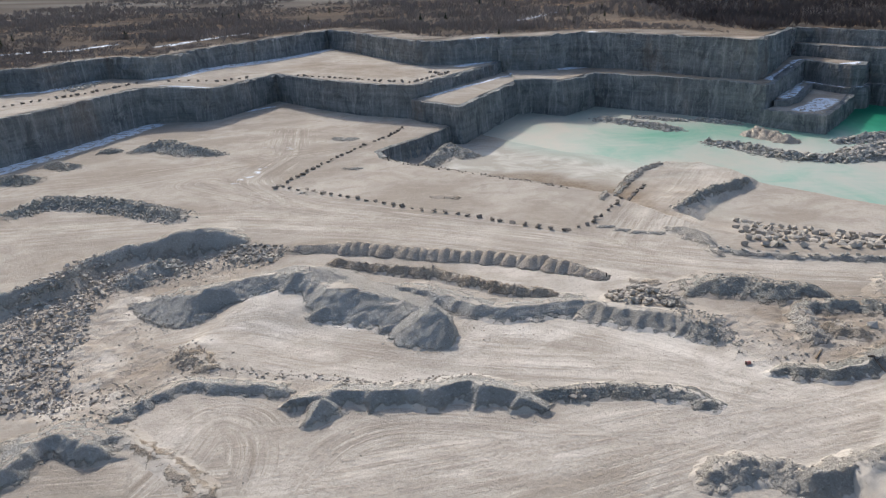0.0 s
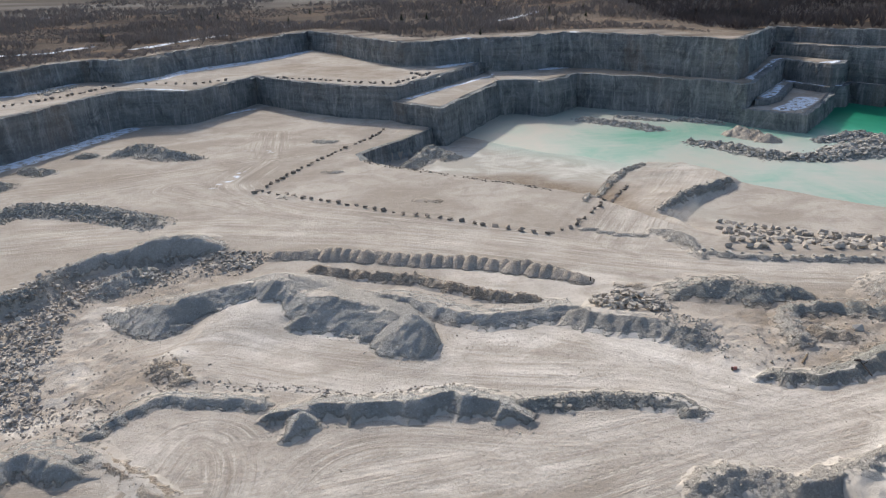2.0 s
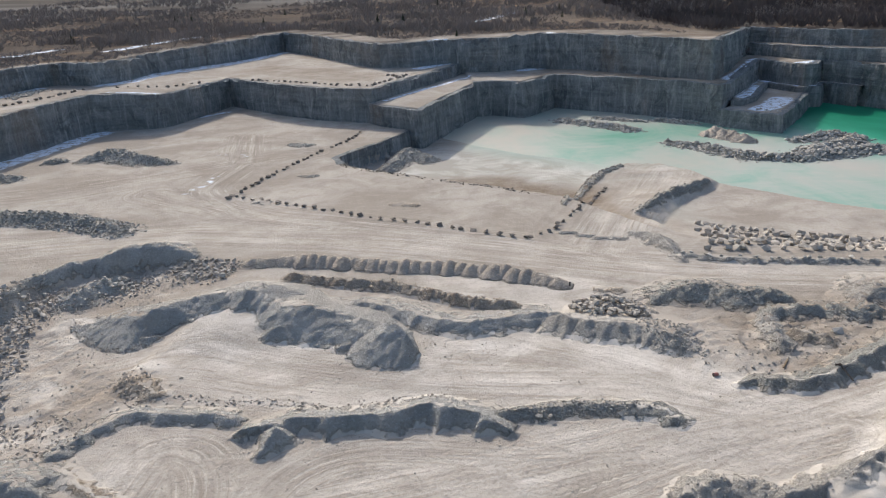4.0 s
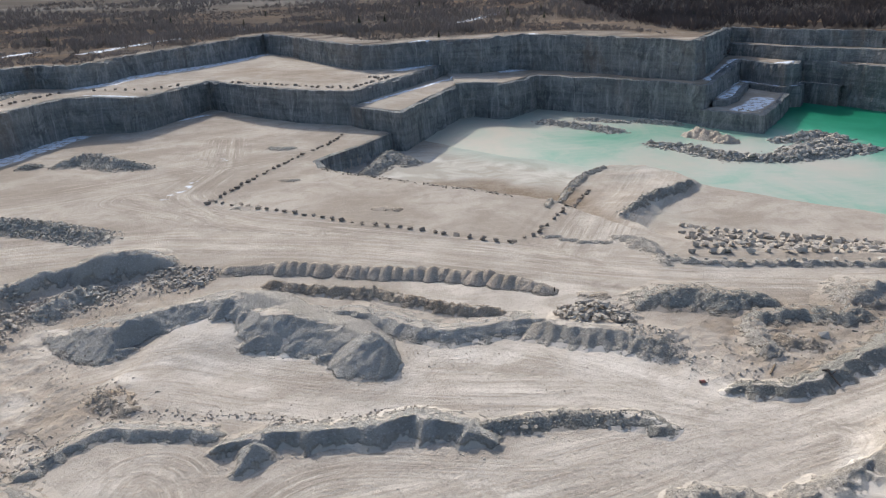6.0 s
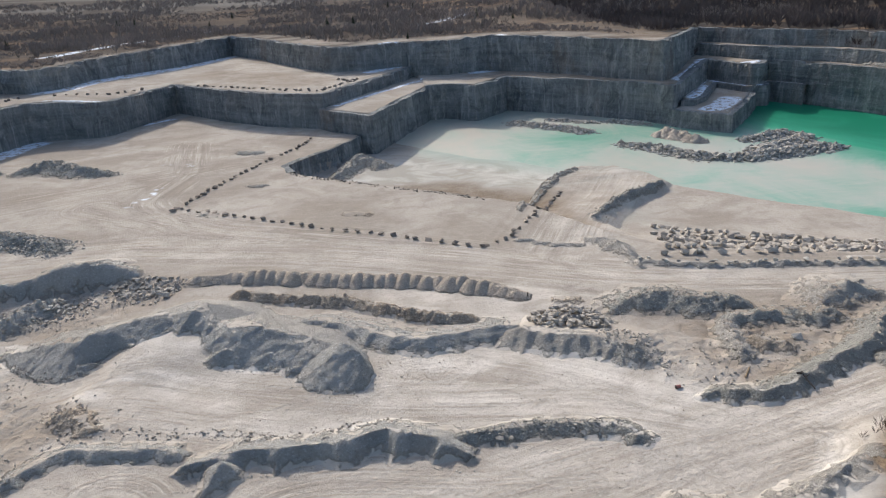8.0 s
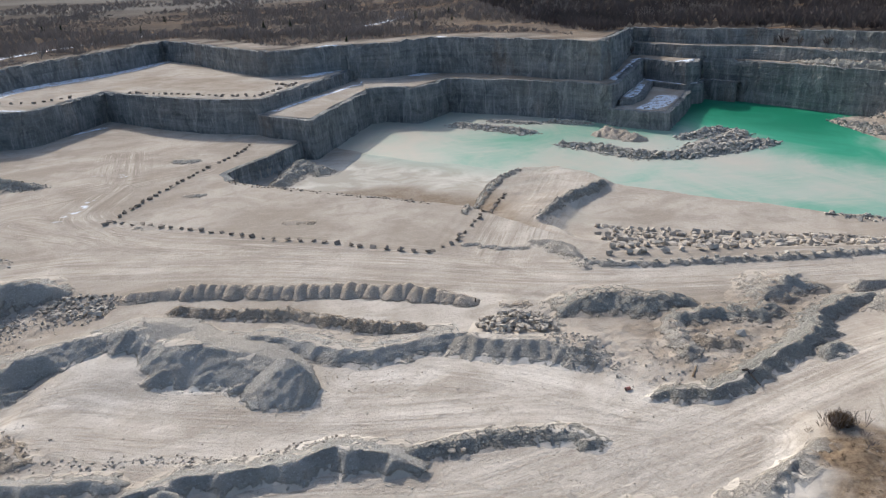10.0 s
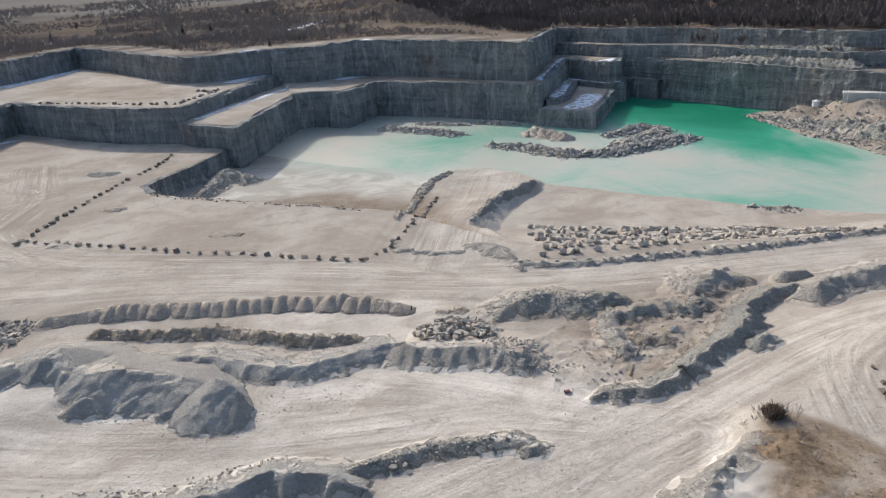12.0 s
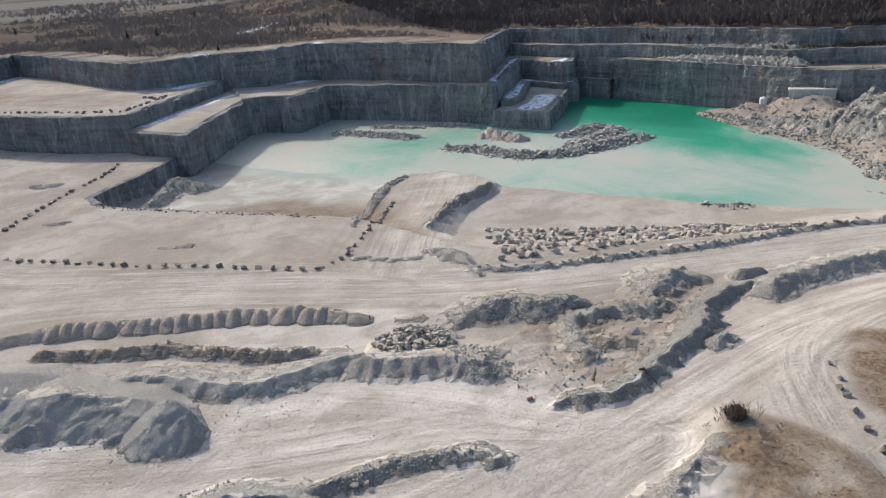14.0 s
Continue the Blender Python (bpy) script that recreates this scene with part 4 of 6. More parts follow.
for line, wide in (([(-60.5, 215), (-58.5, 222), (-55.5, 231)], 1.5), ([(-62, 264), (-53, 262)], 1.6)):
    lay("snow", stroke(line, wide, 0.8) * step(0.1, 0.3, waves(GX * 0.7 + GY * 0.3, GY, 2.6, 91, 3)))

# ---- ground sheet ----
ground = grid_mesh("ground", GX, GY, GZ, GROUND)
tagged(ground, "pale dusty limestone quarry floor with benches and scrub beyond", "ground", kind="structure")
for key, value in SOIL.items():
    ground.data.attributes.new(key, "FLOAT", "POINT").data.foreach_set("value", value.astype(np.float32).ravel())


# ---- rock faces ----
def rock_face(name, line, low, high, label, seed, gap=0.9, bulge=0.9, lean=0.8):
    """A quarry face along a line in plan; the open side lies on the right of the line."""
    P, s = along(line, gap)
    T = np.gradient(P, axis=0)
    for _ in range(3):
        T[1:-1] = (T[:-2] + T[1:-1] * 2 + T[2:]) / 4
    T /= np.hypot(T[:, 0], T[:, 1])[:, None] + 1e-9
    N = np.stack([T[:, 1], -T[:, 0]], 1)
    rows = max(6, int((np.max(high) - low) / 0.8))
    v = np.linspace(0, 1, rows)
    S, V = np.meshgrid(s, v)
    ends = high if isinstance(high, tuple) else (high,) * len(line)
    marks = np.concatenate([[0], np.cumsum(np.hypot(*np.diff(np.array(line, float), axis=0).T))])
    high = np.interp(S, marks, ends)
    zz = low + (high - low) * V
    out = 0.5 + lean * (1 - V)
    out = out + bulge * 0.9 * waves(S, zz * 0.45, 8, seed, 4) + 0.3 * waves(S, zz * 0.08, 2.2, seed + 4, 2)
    ledge = waves(S * 0.03, zz, 3.4, seed + 8, 3)
    out = out + 0.35 * np.round(ledge * 3) / 3 + 0.35 * bulge * np.round(2 * waves(S, zz, 3.0, seed + 6, 2)) / 2
    wave = 0.55 * bulge * waves(s, s * 0, 5, seed + 2, 4) - 0.9 * bulge * step(0.35, 0.6, waves(s, s * 0, 9, seed + 7, 3))
    zz = zz + wave[None, :] * np.clip((V - 0.8) / 0.2, 0, 1)
    # a cap that runs back under the bench's surface
    out = np.vstack([out, out[-1:] * 0 - 1.2, out[-1:] * 0 - 4.0])
    zz = np.vstack([zz, zz[-1:] + 0.12, high[-1:] - 0.6])
    X = P[None, :, 0] + N[None, :, 0] * out
    Y = P[None, :, 1] + N[None, :, 1] * out
    ob = grid_mesh(name, X, Y, zz, CLIFF, smooth=False)
    return tagged(ob, label, "quarry wall", kind="structure")


rock_face("wall_west", UPPER[0:11], -1.2, (16.2, 16.2, 16.2, 16.2, 16.2, 16.2, 15.6, 14.7, 14.3, 14, 14), "tall grey limestone quarry wall in shade, streaked by drilling", 101)
rock_face("wall_north", UPPER[10:20], -1.2, 14.0, "straight drilled grey limestone face below a bench", 111)
rock_face("wall_block", BLOCK[0:7], -8.0, 8.5, "projecting grey limestone block with drill streaks", 131)
rock_face("wall_pond", LEDGE[0:10], -8.5, (9.5, 9.5, 9.5, 9.5, 9.5, 9.5, 9.5, 9.7, 11.2, 12.2), "shaded limestone wall rising from the pond", 141)
rock_face("wall_east", LEDGE[9:19], -8.5, 12.2, "long shaded limestone wall above green water", 151)
rock_face("wall_terrace", TERRACE[0:8], 11.0, 18.2, "weathered low limestone face above a ledge", 161)
rock_face("wall_shelf", SHELF[0:6], -8.5, 0.0, "low limestone shelf beside the pond", 171)
rock_face("wall_ledge", STEP[0:9], -8.5, 2.4, "narrow snowy limestone step above the shelf", 175, bulge=0.4)
rock_face("wall_rim_west", RIM[0:11], 12.5, 26.5, "weathered dark limestone face below the rim", 181, bulge=1.8)
rock_face("wall_rim_north", RIM[10:24], 8.0, (26.5,) * 6 + (26.7, 27.1, 27.3, 27.0, 26.6, 26.5, 26.0, 25.8), "weathered dark limestone face below the rim", 191, bulge=1.6)
rock_face("wall_rim_east", RIM[23:31], 16.5, (25.8, 25.7) + (25.5,) * 6, "dark weathered limestone face below bare woods", 211, bulge=1.0)
rock_face("wall_step", BASIN[5::-1], -7.3, 0.0, "low limestone step down to the pond floor", 221, bulge=0.5)

# ---- water ----
wx, wy = axis((20, 275, 1.5)), axis((120, 400, 1.5))
WXX, WYY = np.meshgrid(wx, wy)
bed = height(WXX, WYY)
wet = (bed < -6.95) & (sdist(WXX, WYY, BASIN) < 3)
grown = wet.copy()
for sy, sx in ((1, 0), (-1, 0), (0, 1), (0, -1)):
    grown |= np.roll(wet, (sy, sx), (0, 1))
keep = grown[:-1, :-1] | grown[1:, :-1] | grown[:-1, 1:] | grown[1:, 1:]
water = grid_mesh("water", WXX, WYY, np.full(WXX.shape, -7.0), WATER, keep)
tagged(water, "milky turquoise pond water turning emerald where deep", "water", kind="structure")
warp = 12 * waves(WXX, WYY, 40, 95, 4)
def pool(x, y, rx, ry, amount):
    return amount * np.exp(-(((WXX - x + warp) / rx) ** 2 + ((WYY - y - 0.6 * warp) / ry) ** 2))
far = 0.06 + pool(200, 312, 50, 52, 1.1) + pool(214, 262, 30, 30, 0.55) + pool(193, 226, 26, 30, 0.5) + pool(206, 200, 16, 24, 0.3)
far = far + pool(84, 282, 22, 26, 0.24) + pool(112, 296, 30, 22, 0.28) + pool(106, 226, 18, 24, 0.26) + pool(128, 188, 44, 20, 0.3) + pool(152, 165, 28, 16, 0.3) + pool(64, 262, 14, 16, 0.16)
far = np.clip(far, 0, 1.2)
idx = np.zeros(WXX.size, bool)
q = np.arange(WXX.size).reshape(WXX.shape)
for a in (q[:-1, :-1], q[1:, :-1], q[:-1, 1:], q[1:, 1:]):
    idx[a[keep]] = True
water.data.attributes.new("deep", "FLOAT", "POINT").data.foreach_set("value", far.ravel()[idx].astype(np.float32))

# crest lines of the heaps, in plan
WINDROW = [(-28.9, 150.4), (-19.2, 149.4), (-6.3, 146.5), (3.6, 142.7), (13.2, 140.5), (21.2, 137.8), (28.8, 133.8), (33.9, 129.4)]
BROWN_ROW = [(-18.9, 140.2), (-8.0, 135.5), (1.3, 132.7), (9.2, 127.4), (16.5, 122.4), (24.1, 119.7)]
GREY_BANK = [(-4.9, 123.8), (1.6, 120.7), (7.8, 115.6), (13.7, 112.3), (18.7, 112.7), (23.8, 113.8), (30.3, 114.0)]
WHITE_BANK = [(30.8, 111.8), (34.7, 109.3), (39.7, 107.6), (43.6, 105.8), (47.0, 102.5)]
NEAR_W = [(-41.2, 82.6), (-38.7, 87.4), (-34.4, 91.9), (-28.1, 90.7), (-19.3, 88.9)]
NEAR_M = [(-17.5, 85.2), (-10.6, 86.5), (-2.5, 85.6), (2.3, 86.0), (7.9, 86.9), (13.4, 85.0), (18.1, 81.5)]
SMALL_CONE = [(-12.8, 83.8), (-13.8, 80.9)]
NEAR_E = [(17.9, 85.8), (27.9, 86.1), (33.3, 85.6), (38.5, 84.3), (39.8, 82.5)]
SE_HEAP_A = [(36.4, 66.4), (40.0, 68.2), (43.7, 67.7), (45.3, 65.4)]
SE_HEAP_B = [(46.2, 64.5), (50.4, 65.3), (55.1, 67.0)]
SW_HEAP = [(-50.0, 70.1), (-49.1, 76.2), (-46.8, 77.6), (-43.2, 76.3), (-40.6, 74.8)]
SW_TRACK = [(-44.7, 80.5), (-41.4, 81.7), (-35.3, 76.4), (-29.5, 72.4), (-24.2, 66.8)]
BERM_A = [(52.3, 89.4), (55.8, 88.5), (60.3, 87.0), (66.9, 88.8), (72.8, 91.6), (79.0, 94.3), (84.3, 98.0), (88.6, 104.1)]
BERM_B = [(88.0, 103.4), (96.9, 107.8), (101.5, 107.4), (100.2, 101.7)]
BERM_C = [(101.5, 103.5), (109.4, 106.5), (114.4, 106.2), (122.7, 106.4), (132.1, 106.3), (142.2, 106.0)]
LOAF = [(104.3, 113.5), (107.7, 112.1)]
GRAVEL_RIDGE = [(49.0, 118.6), (54.0, 120.6), (58.6, 121.0), (64.2, 117.6), (70.2, 117.6)]
RIDGE_B = [(67.4, 110.6), (70.2, 110.6), (74.6, 110.4), (79.6, 107.8), (83.0, 109.0)]
RIDGE_C = [(84.6, 113.6), (88.0, 114.8), (91.8, 117.4), (97.5, 115.6)]
RIDGE_D = [(65.5, 109.7), (63.0, 101.6), (62.6, 98.5)]
RIDGE_E = [(66.9, 101.9), (69.4, 99.7)]
SCARP = [(-84.1, 128.6), (-80.1, 134.1), (-77.0, 137.2), (-75.6, 147.0), (-69.7, 156.9), (-65.0, 158.7), (-57.0, 159.3), (-51.0, 161.9), (-43.1, 157.8)]
SCARP_TOP = [(-63.4, 158.6), (-57.4, 161.1), (-52.3, 162.4), (-43.1, 158.6)]
HEAP_W = [(-114.3, 187.1), (-109.6, 196.2), (-96.0, 194.8), (-80.5, 188.3), (-66.5, 179.6)]
HEAP_NW = [(-110.5, 266.2), (-103.1, 272.0), (-88.0, 259.3), (-77.5, 255.4)]
HEAP_S = [(-123.9, 266.8), (-120.2, 268.3)]
HEAP_C = [(-143.1, 225.0), (-138.2, 226.3), (-131.1, 225.0)]
HEAP_D = [(-134.2, 247.2), (-125.0, 242.7)]
RUBBLE_N = [(75.2, 332.7), (89.6, 317.6), (101.3, 302.7)]
RUBBLE_N2 = [(91.4, 335.5), (110.6, 321.3)]
RUBBLE_N3 = [(116.9, 321.9), (129.2, 311.0)]
ISLAND = [(106.2, 274.8), (116.5, 262.8), (123.6, 248.1), (138.2, 241.1), (153.5, 243.2), (168.4, 247.3), (177.1, 247.2)]
ISLAND_B = [(153.0, 267.7), (172.2, 273.6)]
ISLAND_M = [(129.1, 285.9), (135.2, 272.1)]
JETTY_E = [(97.0, 214.0), (91.0, 209.5), (83.0, 203.4), (77.5, 197.4), (70.0, 186.4), (64.0, 177.0)]
JETTY_W = [(76.7, 238.9), (67.1, 230.9), (58.7, 214.1), (45.8, 181.4)]
JETTY_CONE = [(56.9, 155.7), (59.3, 153.3), (60.9, 148.3), (61.6, 137.9)]
FIELD_BERM = [(62.9, 141.1), (67.7, 137.8), (79.2, 135.3), (91.0, 132.8), (103.0, 130.2), (115.7, 128.2), (130.1, 127.5), (143.7, 125.4), (151.7, 122.7)]
HOLLOW_HEAP = [(-59.7, 149.3), (-61.8, 146.6), (-63.6, 141.7)]
DEBRIS = [(-37.6, 101.3), (-33.9, 98.3)]

# ---- heaps and berms ----
def tipped_row(line, gap, tall, label):
    """A row of truck loads tipped side by side, each a heap of its own shape."""
    rw = random.Random(17)
    row = tagged(new("windrow"), label, "berm")
    row.matrix_world = Matrix.Translation((*line[0], 0))
    base = mound("base_ridge", line, tall * 0.72, 0.6, 0.6, TAN_GRAVEL, 0.45, 0.12, 0, 3, seed=3)
    for key in ("label", "category"):
        if key in base:
            del base[key]
    base.parent, base.matrix_parent_inverse = row, row.matrix_world.inverted()
    P, s_ = along(line, gap)
    T = np.gradient(P, axis=0)
    rings, seg = 9, 30
    for k in range(len(P)):
        edge = min(1.0, 0.55 + 0.09 * k, 0.7 + 0.12 * (len(P) - 1 - k))
        h = tall * rw.uniform(0.82, 1.12) * edge
        turn = math.atan2(T[k, 1], T[k, 0])
        long_, wide_ = gap * rw.uniform(0.95, 1.3) + 0.4, h / 0.62 + 0.4
        cx, cy = P[k] + np.array((rw.uniform(-0.3, 0.3), rw.uniform(-0.55, 0.55)))
        verts, faces, rise = [(0, 0, h)], [], [1.0]
        for i in range(1, rings + 1):
            q = i / rings
            for j in range(seg):
                a = 2 * math.pi * j / seg
                lx, ly = math.cos(a) * long_ * q, math.sin(a) * wide_ * q
                x, y = lx * math.cos(turn) - ly * math.sin(turn), lx * math.sin(turn) + ly * math.cos(turn)
                n = float(waves(np.array(x + cx), np.array(y + cy), 1.4, 19, 3))
                z = h * (1.06 - math.hypot(q, 0.25)) / 0.81 + 0.12 * n * (1 - q)
                verts.append((x * (1 + 0.12 * n), y * (1 + 0.12 * n), z - 0.05))
                rise.append(max(0.0, min(1.0, z / 0.8)))
                if i == 1:
                    faces.append((0, 1 + j, 1 + (j + 1) % seg))
                else:
                    p0 = 1 + (i - 2) * seg
                    faces.append((p0 + j, p0 + seg + j, p0 + seg + (j + 1) % seg, p0 + (j + 1) % seg))
        ob = mesh_object("load", verts, faces, TAN_GRAVEL, True, row)
        ob.matrix_parent_inverse = row.matrix_world.inverted()
        ob.matrix_basis = Matrix.Translation((cx, cy, float(height(cx, cy))))
        ob.data.attributes.new("rise", "FLOAT", "POINT").data.foreach_set("value", np.array(rise, np.float32))
    return row


tipped_row(WINDROW, 2.3, 2.0, "long row of brown-grey gravel loads tipped side by side")
mound("earth_row", BROWN_ROW, 1.5, 0.7, 0.5, BROWN_EARTH, 0.4, 0.4, 0.1, 4.0, "low brown row of earth and broken stone", "berm", 5)
FOOT_W = [(-61, 131), (-58.0, 126.5), (-53.5, 121.5), (-47.5, 116.8), (-44.0, 114.6), (-41.2, 115.4, 1.15), (-39.6, 119.4, 1.15), (-36.6, 122.0, 1.1), (-33.8, 121.0), (-32.4, 122.2), (-28.9, 122.6), (-26.4, 124.6), (-22, 128)]
stockpile("stockpile", FOOT_W, [(-24, 135), (-36, 137), (-50, 137)], [(-56, 128, 1.8), (-50, 122, 3.2), (-44, 121, 3.6), (-38, 123, 4.4), (-34, 125, 4.2), (-29, 125.5, 2.2), (-40, 130, 3.0)],
          "grey crushed stone stockpile with a loader's bay dug out", 7, 0.56, 0.3, material=GREY_GRAVEL)
FOOT_M = [(-33, 131), (-28.6, 124.6), (-26.2, 121.6, 0.9), (-24.2, 122.4, 1.1), (-22.6, 121.0, 1.1), (-21.6, 118.4), (-15, 120)]
stockpile("stockpile", FOOT_M, [(-8, 128), (-14, 137), (-26, 141), (-34, 138)], [(-24.4, 124.6, 4.2), (-20.5, 122.6, 4.2), (-28, 128, 2.6), (-20, 130, 2.6)],
          "tall grey crushed stone stockpile with a steep notch", 8, 0.68, 0.28, material=GREY_GRAVEL)
FOOT_E = [(-22, 127), (-22.4, 121.0), (-21.4, 116.4), (-19.4, 113.6), (-16.4, 111.4), (-13.0, 110.6), (-10.4, 109.6), (-7.4, 108.0), (-5.2, 106.6), (-1, 106), (3, 108)]
stockpile("stockpile", FOOT_E, [(6.5, 112), (4, 121), (-4, 128), (-14, 133)], [(-17.4, 118, 4.9), (-12, 117, 5.1), (-7, 115, 4.9), (-2, 111, 4.4), (1, 108.5, 4.0)],
          "broad grey crushed stone stockpile with slumped front", 9, 0.54, 0.3, material=GREY_GRAVEL)
FOOT_C = [(-5.6, 108.5), (-5.5, 104.6), (-3.6, 102.0), (-0.6, 100.4), (3.0, 99.9, 0.85), (5.4, 100.9, 1.4), (7.1, 104.6, 1.7), (6.5, 108.4, 1.3), (5.8, 112)]
stockpile("gravel_cone", FOOT_C, [(0, 114.5)], [(4.4, 107.0, 5.0), (3.4, 106.4, 4.6), (1.0, 104.6, 3.6), (-1.0, 107.5, 3.9), (-3.4, 106.0, 2.6)],
          "steep grey gravel cone at the stockpile's end", 10, 0.55, 0.9, material=GREY_GRAVEL)
mound("gravel_bank", GREY_BANK, 1.7, 0.52, 0.26, GREY_GRAVEL, 0.38, 0.14, 0.0, 5, "curving low bank of grey gravel", "berm", 11, scallop=0.9, bite=5.0)
mound("dust_bank", WHITE_BANK, 2.0, 0.5, 0.22, PALE_GRAVEL, 0.4, 0.2, 0.0, 4, "pale bank of fine stone dust with gullies", "berm", 12, scallop=0.7, bite=2.6)
mound("gravel_bank", NEAR_W, 1.0, 0.62, 0.35, GREY_GRAVEL, 0.35, 0.15, 0.0, 5, "low curving gravel edge of a truck bay", "berm", 13, scallop=0.6, bite=4.5)
mound("gravel_bank", NEAR_M, [1.3, 1.8, 1.9, 2.0, 2.2, 1.9, 0.9], 0.85, 0.4, GREY_GRAVEL, 0.32, 0.2, 0.0, 6, "dark scalloped gravel bank beside the haul road", "berm", 14, scallop=2.0, bite=6.5)
mound("gravel_cone", SMALL_CONE, [2.3, 1.0], 0.75, 0.75, GREY_GRAVEL, 0.35, 0.15, 0, 3, "small grey gravel cone on the dusty floor", "stockpile", 15, 0.08)
mound("rubble_bank", NEAR_E, 1.1, 0.52, 0.45, DARK_GRAVEL, 0.4, 0.25, 0.1, 5, "low bank of dark stone rubble ending at the road", "berm", 16)
mound("spoil_heap", SE_HEAP_A, 1.4, 0.5, 0.45, PALE_GRAVEL, 0.35, 0.4, 0.1, 4, "eroded pale spoil heap beside the road", "spoil heap", 17)
mound("spoil_heap", SE_HEAP_B, 1.9, 0.75, 0.5, PALE_GRAVEL, 0.35, 0.4, 0.1, 4, "dark stony spoil heap beside the road", "spoil heap", 18)
mound("spoil_heap", SW_HEAP, 1.9, 0.85, 0.3, GREY_GRAVEL, 0.35, 0.2, 0.0, 5, "grey gravel heap with a scooped face", "spoil heap", 19, bays=1.0, bay_size=5)
mound("earth_row", SW_TRACK, 0.5, 0.3, 0.3, BROWN_EARTH, 0.4, 0.15, 0, 4, "low ridge of scraped brown earth", "berm", 20)
mound("road_berm", BERM_A, [0.8, 1.4, 1.5, 1.6, 1.9, 2.1, 2.1, 1.9], 0.78, 0.42, DARK_GRAVEL, 0.4, 0.2, 0.0, 5, "dark gravel safety berm along the haul road", "berm", 21, scallop=0.9, bite=4.5)
mound("road_berm", BERM_B, [1.9, 2.0, 1.9, 1.0], 0.85, 0.42, DARK_GRAVEL, 0.45, 0.25, 0.1, 5, "dark gravel berm at the road bend", "berm", 22)
mound("road_berm", BERM_C, 2.8, 0.65, 0.4, PALE_GRAVEL, 0.5, 0.3, 0.15, 4, "high pale gravel bank with eroded gullies", "berm", 23)
mound("gravel_loaf", LOAF, 1.9, 0.8, 0.8, PALE_GRAVEL, 0.4, 0.15, 0, 4, "small rounded gravel heap beside the berm", "spoil heap", 24)
mound("gravel_ridge", GRAVEL_RIDGE, [0.8, 2.2, 2.5, 2.3, 2.0], 0.5, 0.3, DARK_GRAVEL, 0.45, 0.3, 0.1, 6, "dark green-grey ridge of stony spoil", "spoil heap", 25)
mound("spoil_ridge", RIDGE_B, 1.5, 0.52, 0.3, DARK_GRAVEL, 0.5, 0.4, 0.1, 5, "short dark ridge of spoil", "spoil heap", 26)
mound("spoil_ridge", RIDGE_C, [1.2, 2.2, 2.6, 1.2], 0.6, 0.3, PALE_GRAVEL, 0.45, 0.4, 0.1, 5, "pale stony spoil ridge beside the road", "spoil heap", 27)
mound("spoil_ridge", RIDGE_D, 1.4, 0.55, 0.5, PALE_GRAVEL, 0.5, 0.4, 0.1, 5, "pale spur of loose spoil", "spoil heap", 28)
mound("spoil_ridge", RIDGE_E, 1.4, 0.55, 0.5, BROWN_EARTH, 0.5, 0.4, 0.1, 5, "short brown spoil ridge", "spoil heap", 29)
mound("scarp_lip", SCARP, 0.9, 0.55, 0.3, GREY_GRAVEL, 0.5, 0.3, 0.2, 6, "raised gravel lip above the worked hollow", "berm", 30)
mound("scarp_heap", SCARP_TOP, [1.6, 2.6, 2.4, 0.8], 0.5, 0.3, GREY_GRAVEL, 0.5, 0.3, 0.15, 6, "grey gravel heap on the edge of the hollow", "spoil heap", 31)
mound("rubble_heap", HEAP_W, [1.4, 2.4, 2.4, 2.2, 1.6], 0.4, 0.4, DARK_GRAVEL, 0.7, 0.5, 0.1, 6, "long heap of dark broken stone on the floor", "rubble heap", 32)
mound("rubble_heap", HEAP_NW, [2.0, 3.4, 2.8, 1.2], 0.45, 0.45, DARK_GRAVEL, 0.7, 0.5, 0, 6, "grey rubble heap near the west wall", "rubble heap", 33)
mound("rubble_heap", HEAP_S, 1.3, 0.4, 0.4, DARK_GRAVEL, 0.7, 0.3, 0, 6, "small grey rubble heap on the floor", "rubble heap", 34)
mound("rubble_heap", HEAP_C, 2.2, 0.4, 0.4, DARK_GRAVEL, 0.7, 0.5, 0, 6, "dark rubble heap below the west wall", "rubble heap", 35)
mound("rubble_heap", HEAP_D, 1.6, 0.4, 0.4, DARK_GRAVEL, 0.7, 0.5, 0, 6, "low dark rubble heap below the west wall", "rubble heap", 36)
mound("rubble_heap", [(-1.5, 255.7), (5.6, 275.7), (13.3, 265.9)], [2.2, 3.6, 2.4], 0.5, 0.5, DARK_GRAVEL, 0.7, 0.5, 0.1, 6, "grey talus heap against the low step", "rubble heap", 37)
mound("island", RUBBLE_N, 2.0, 0.35, 0.35, DARK_GRAVEL, 0.8, 0.4, 0, 6, "long bank of dark rubble in the shallow pond", "island", 38)
mound("island", RUBBLE_N2, 1.3, 0.35, 0.35, DARK_GRAVEL, 0.8, 0.4, 0, 6, "low line of rubble in the shallow pond", "island", 39)
mound("island", RUBBLE_N3, 1.6, 0.35, 0.35, DARK_GRAVEL, 0.8, 0.4, 0, 6, "rubble bank below the pond wall", "island", 40)
mound("island", ISLAND, [2.0, 2.6, 2.6, 2.6, 3.0, 3.0, 2.0], 0.4, 0.4, DARK_GRAVEL, 0.8, 0.6, 0.1, 8, "curved island of dark rubble in turquoise water", "island", 41)
mound("island", ISLAND_B, [2.2, 2.6], 0.4, 0.4, DARK_GRAVEL, 0.8, 0.6, 0, 8, "spit of dark rubble in turquoise water", "island", 42)
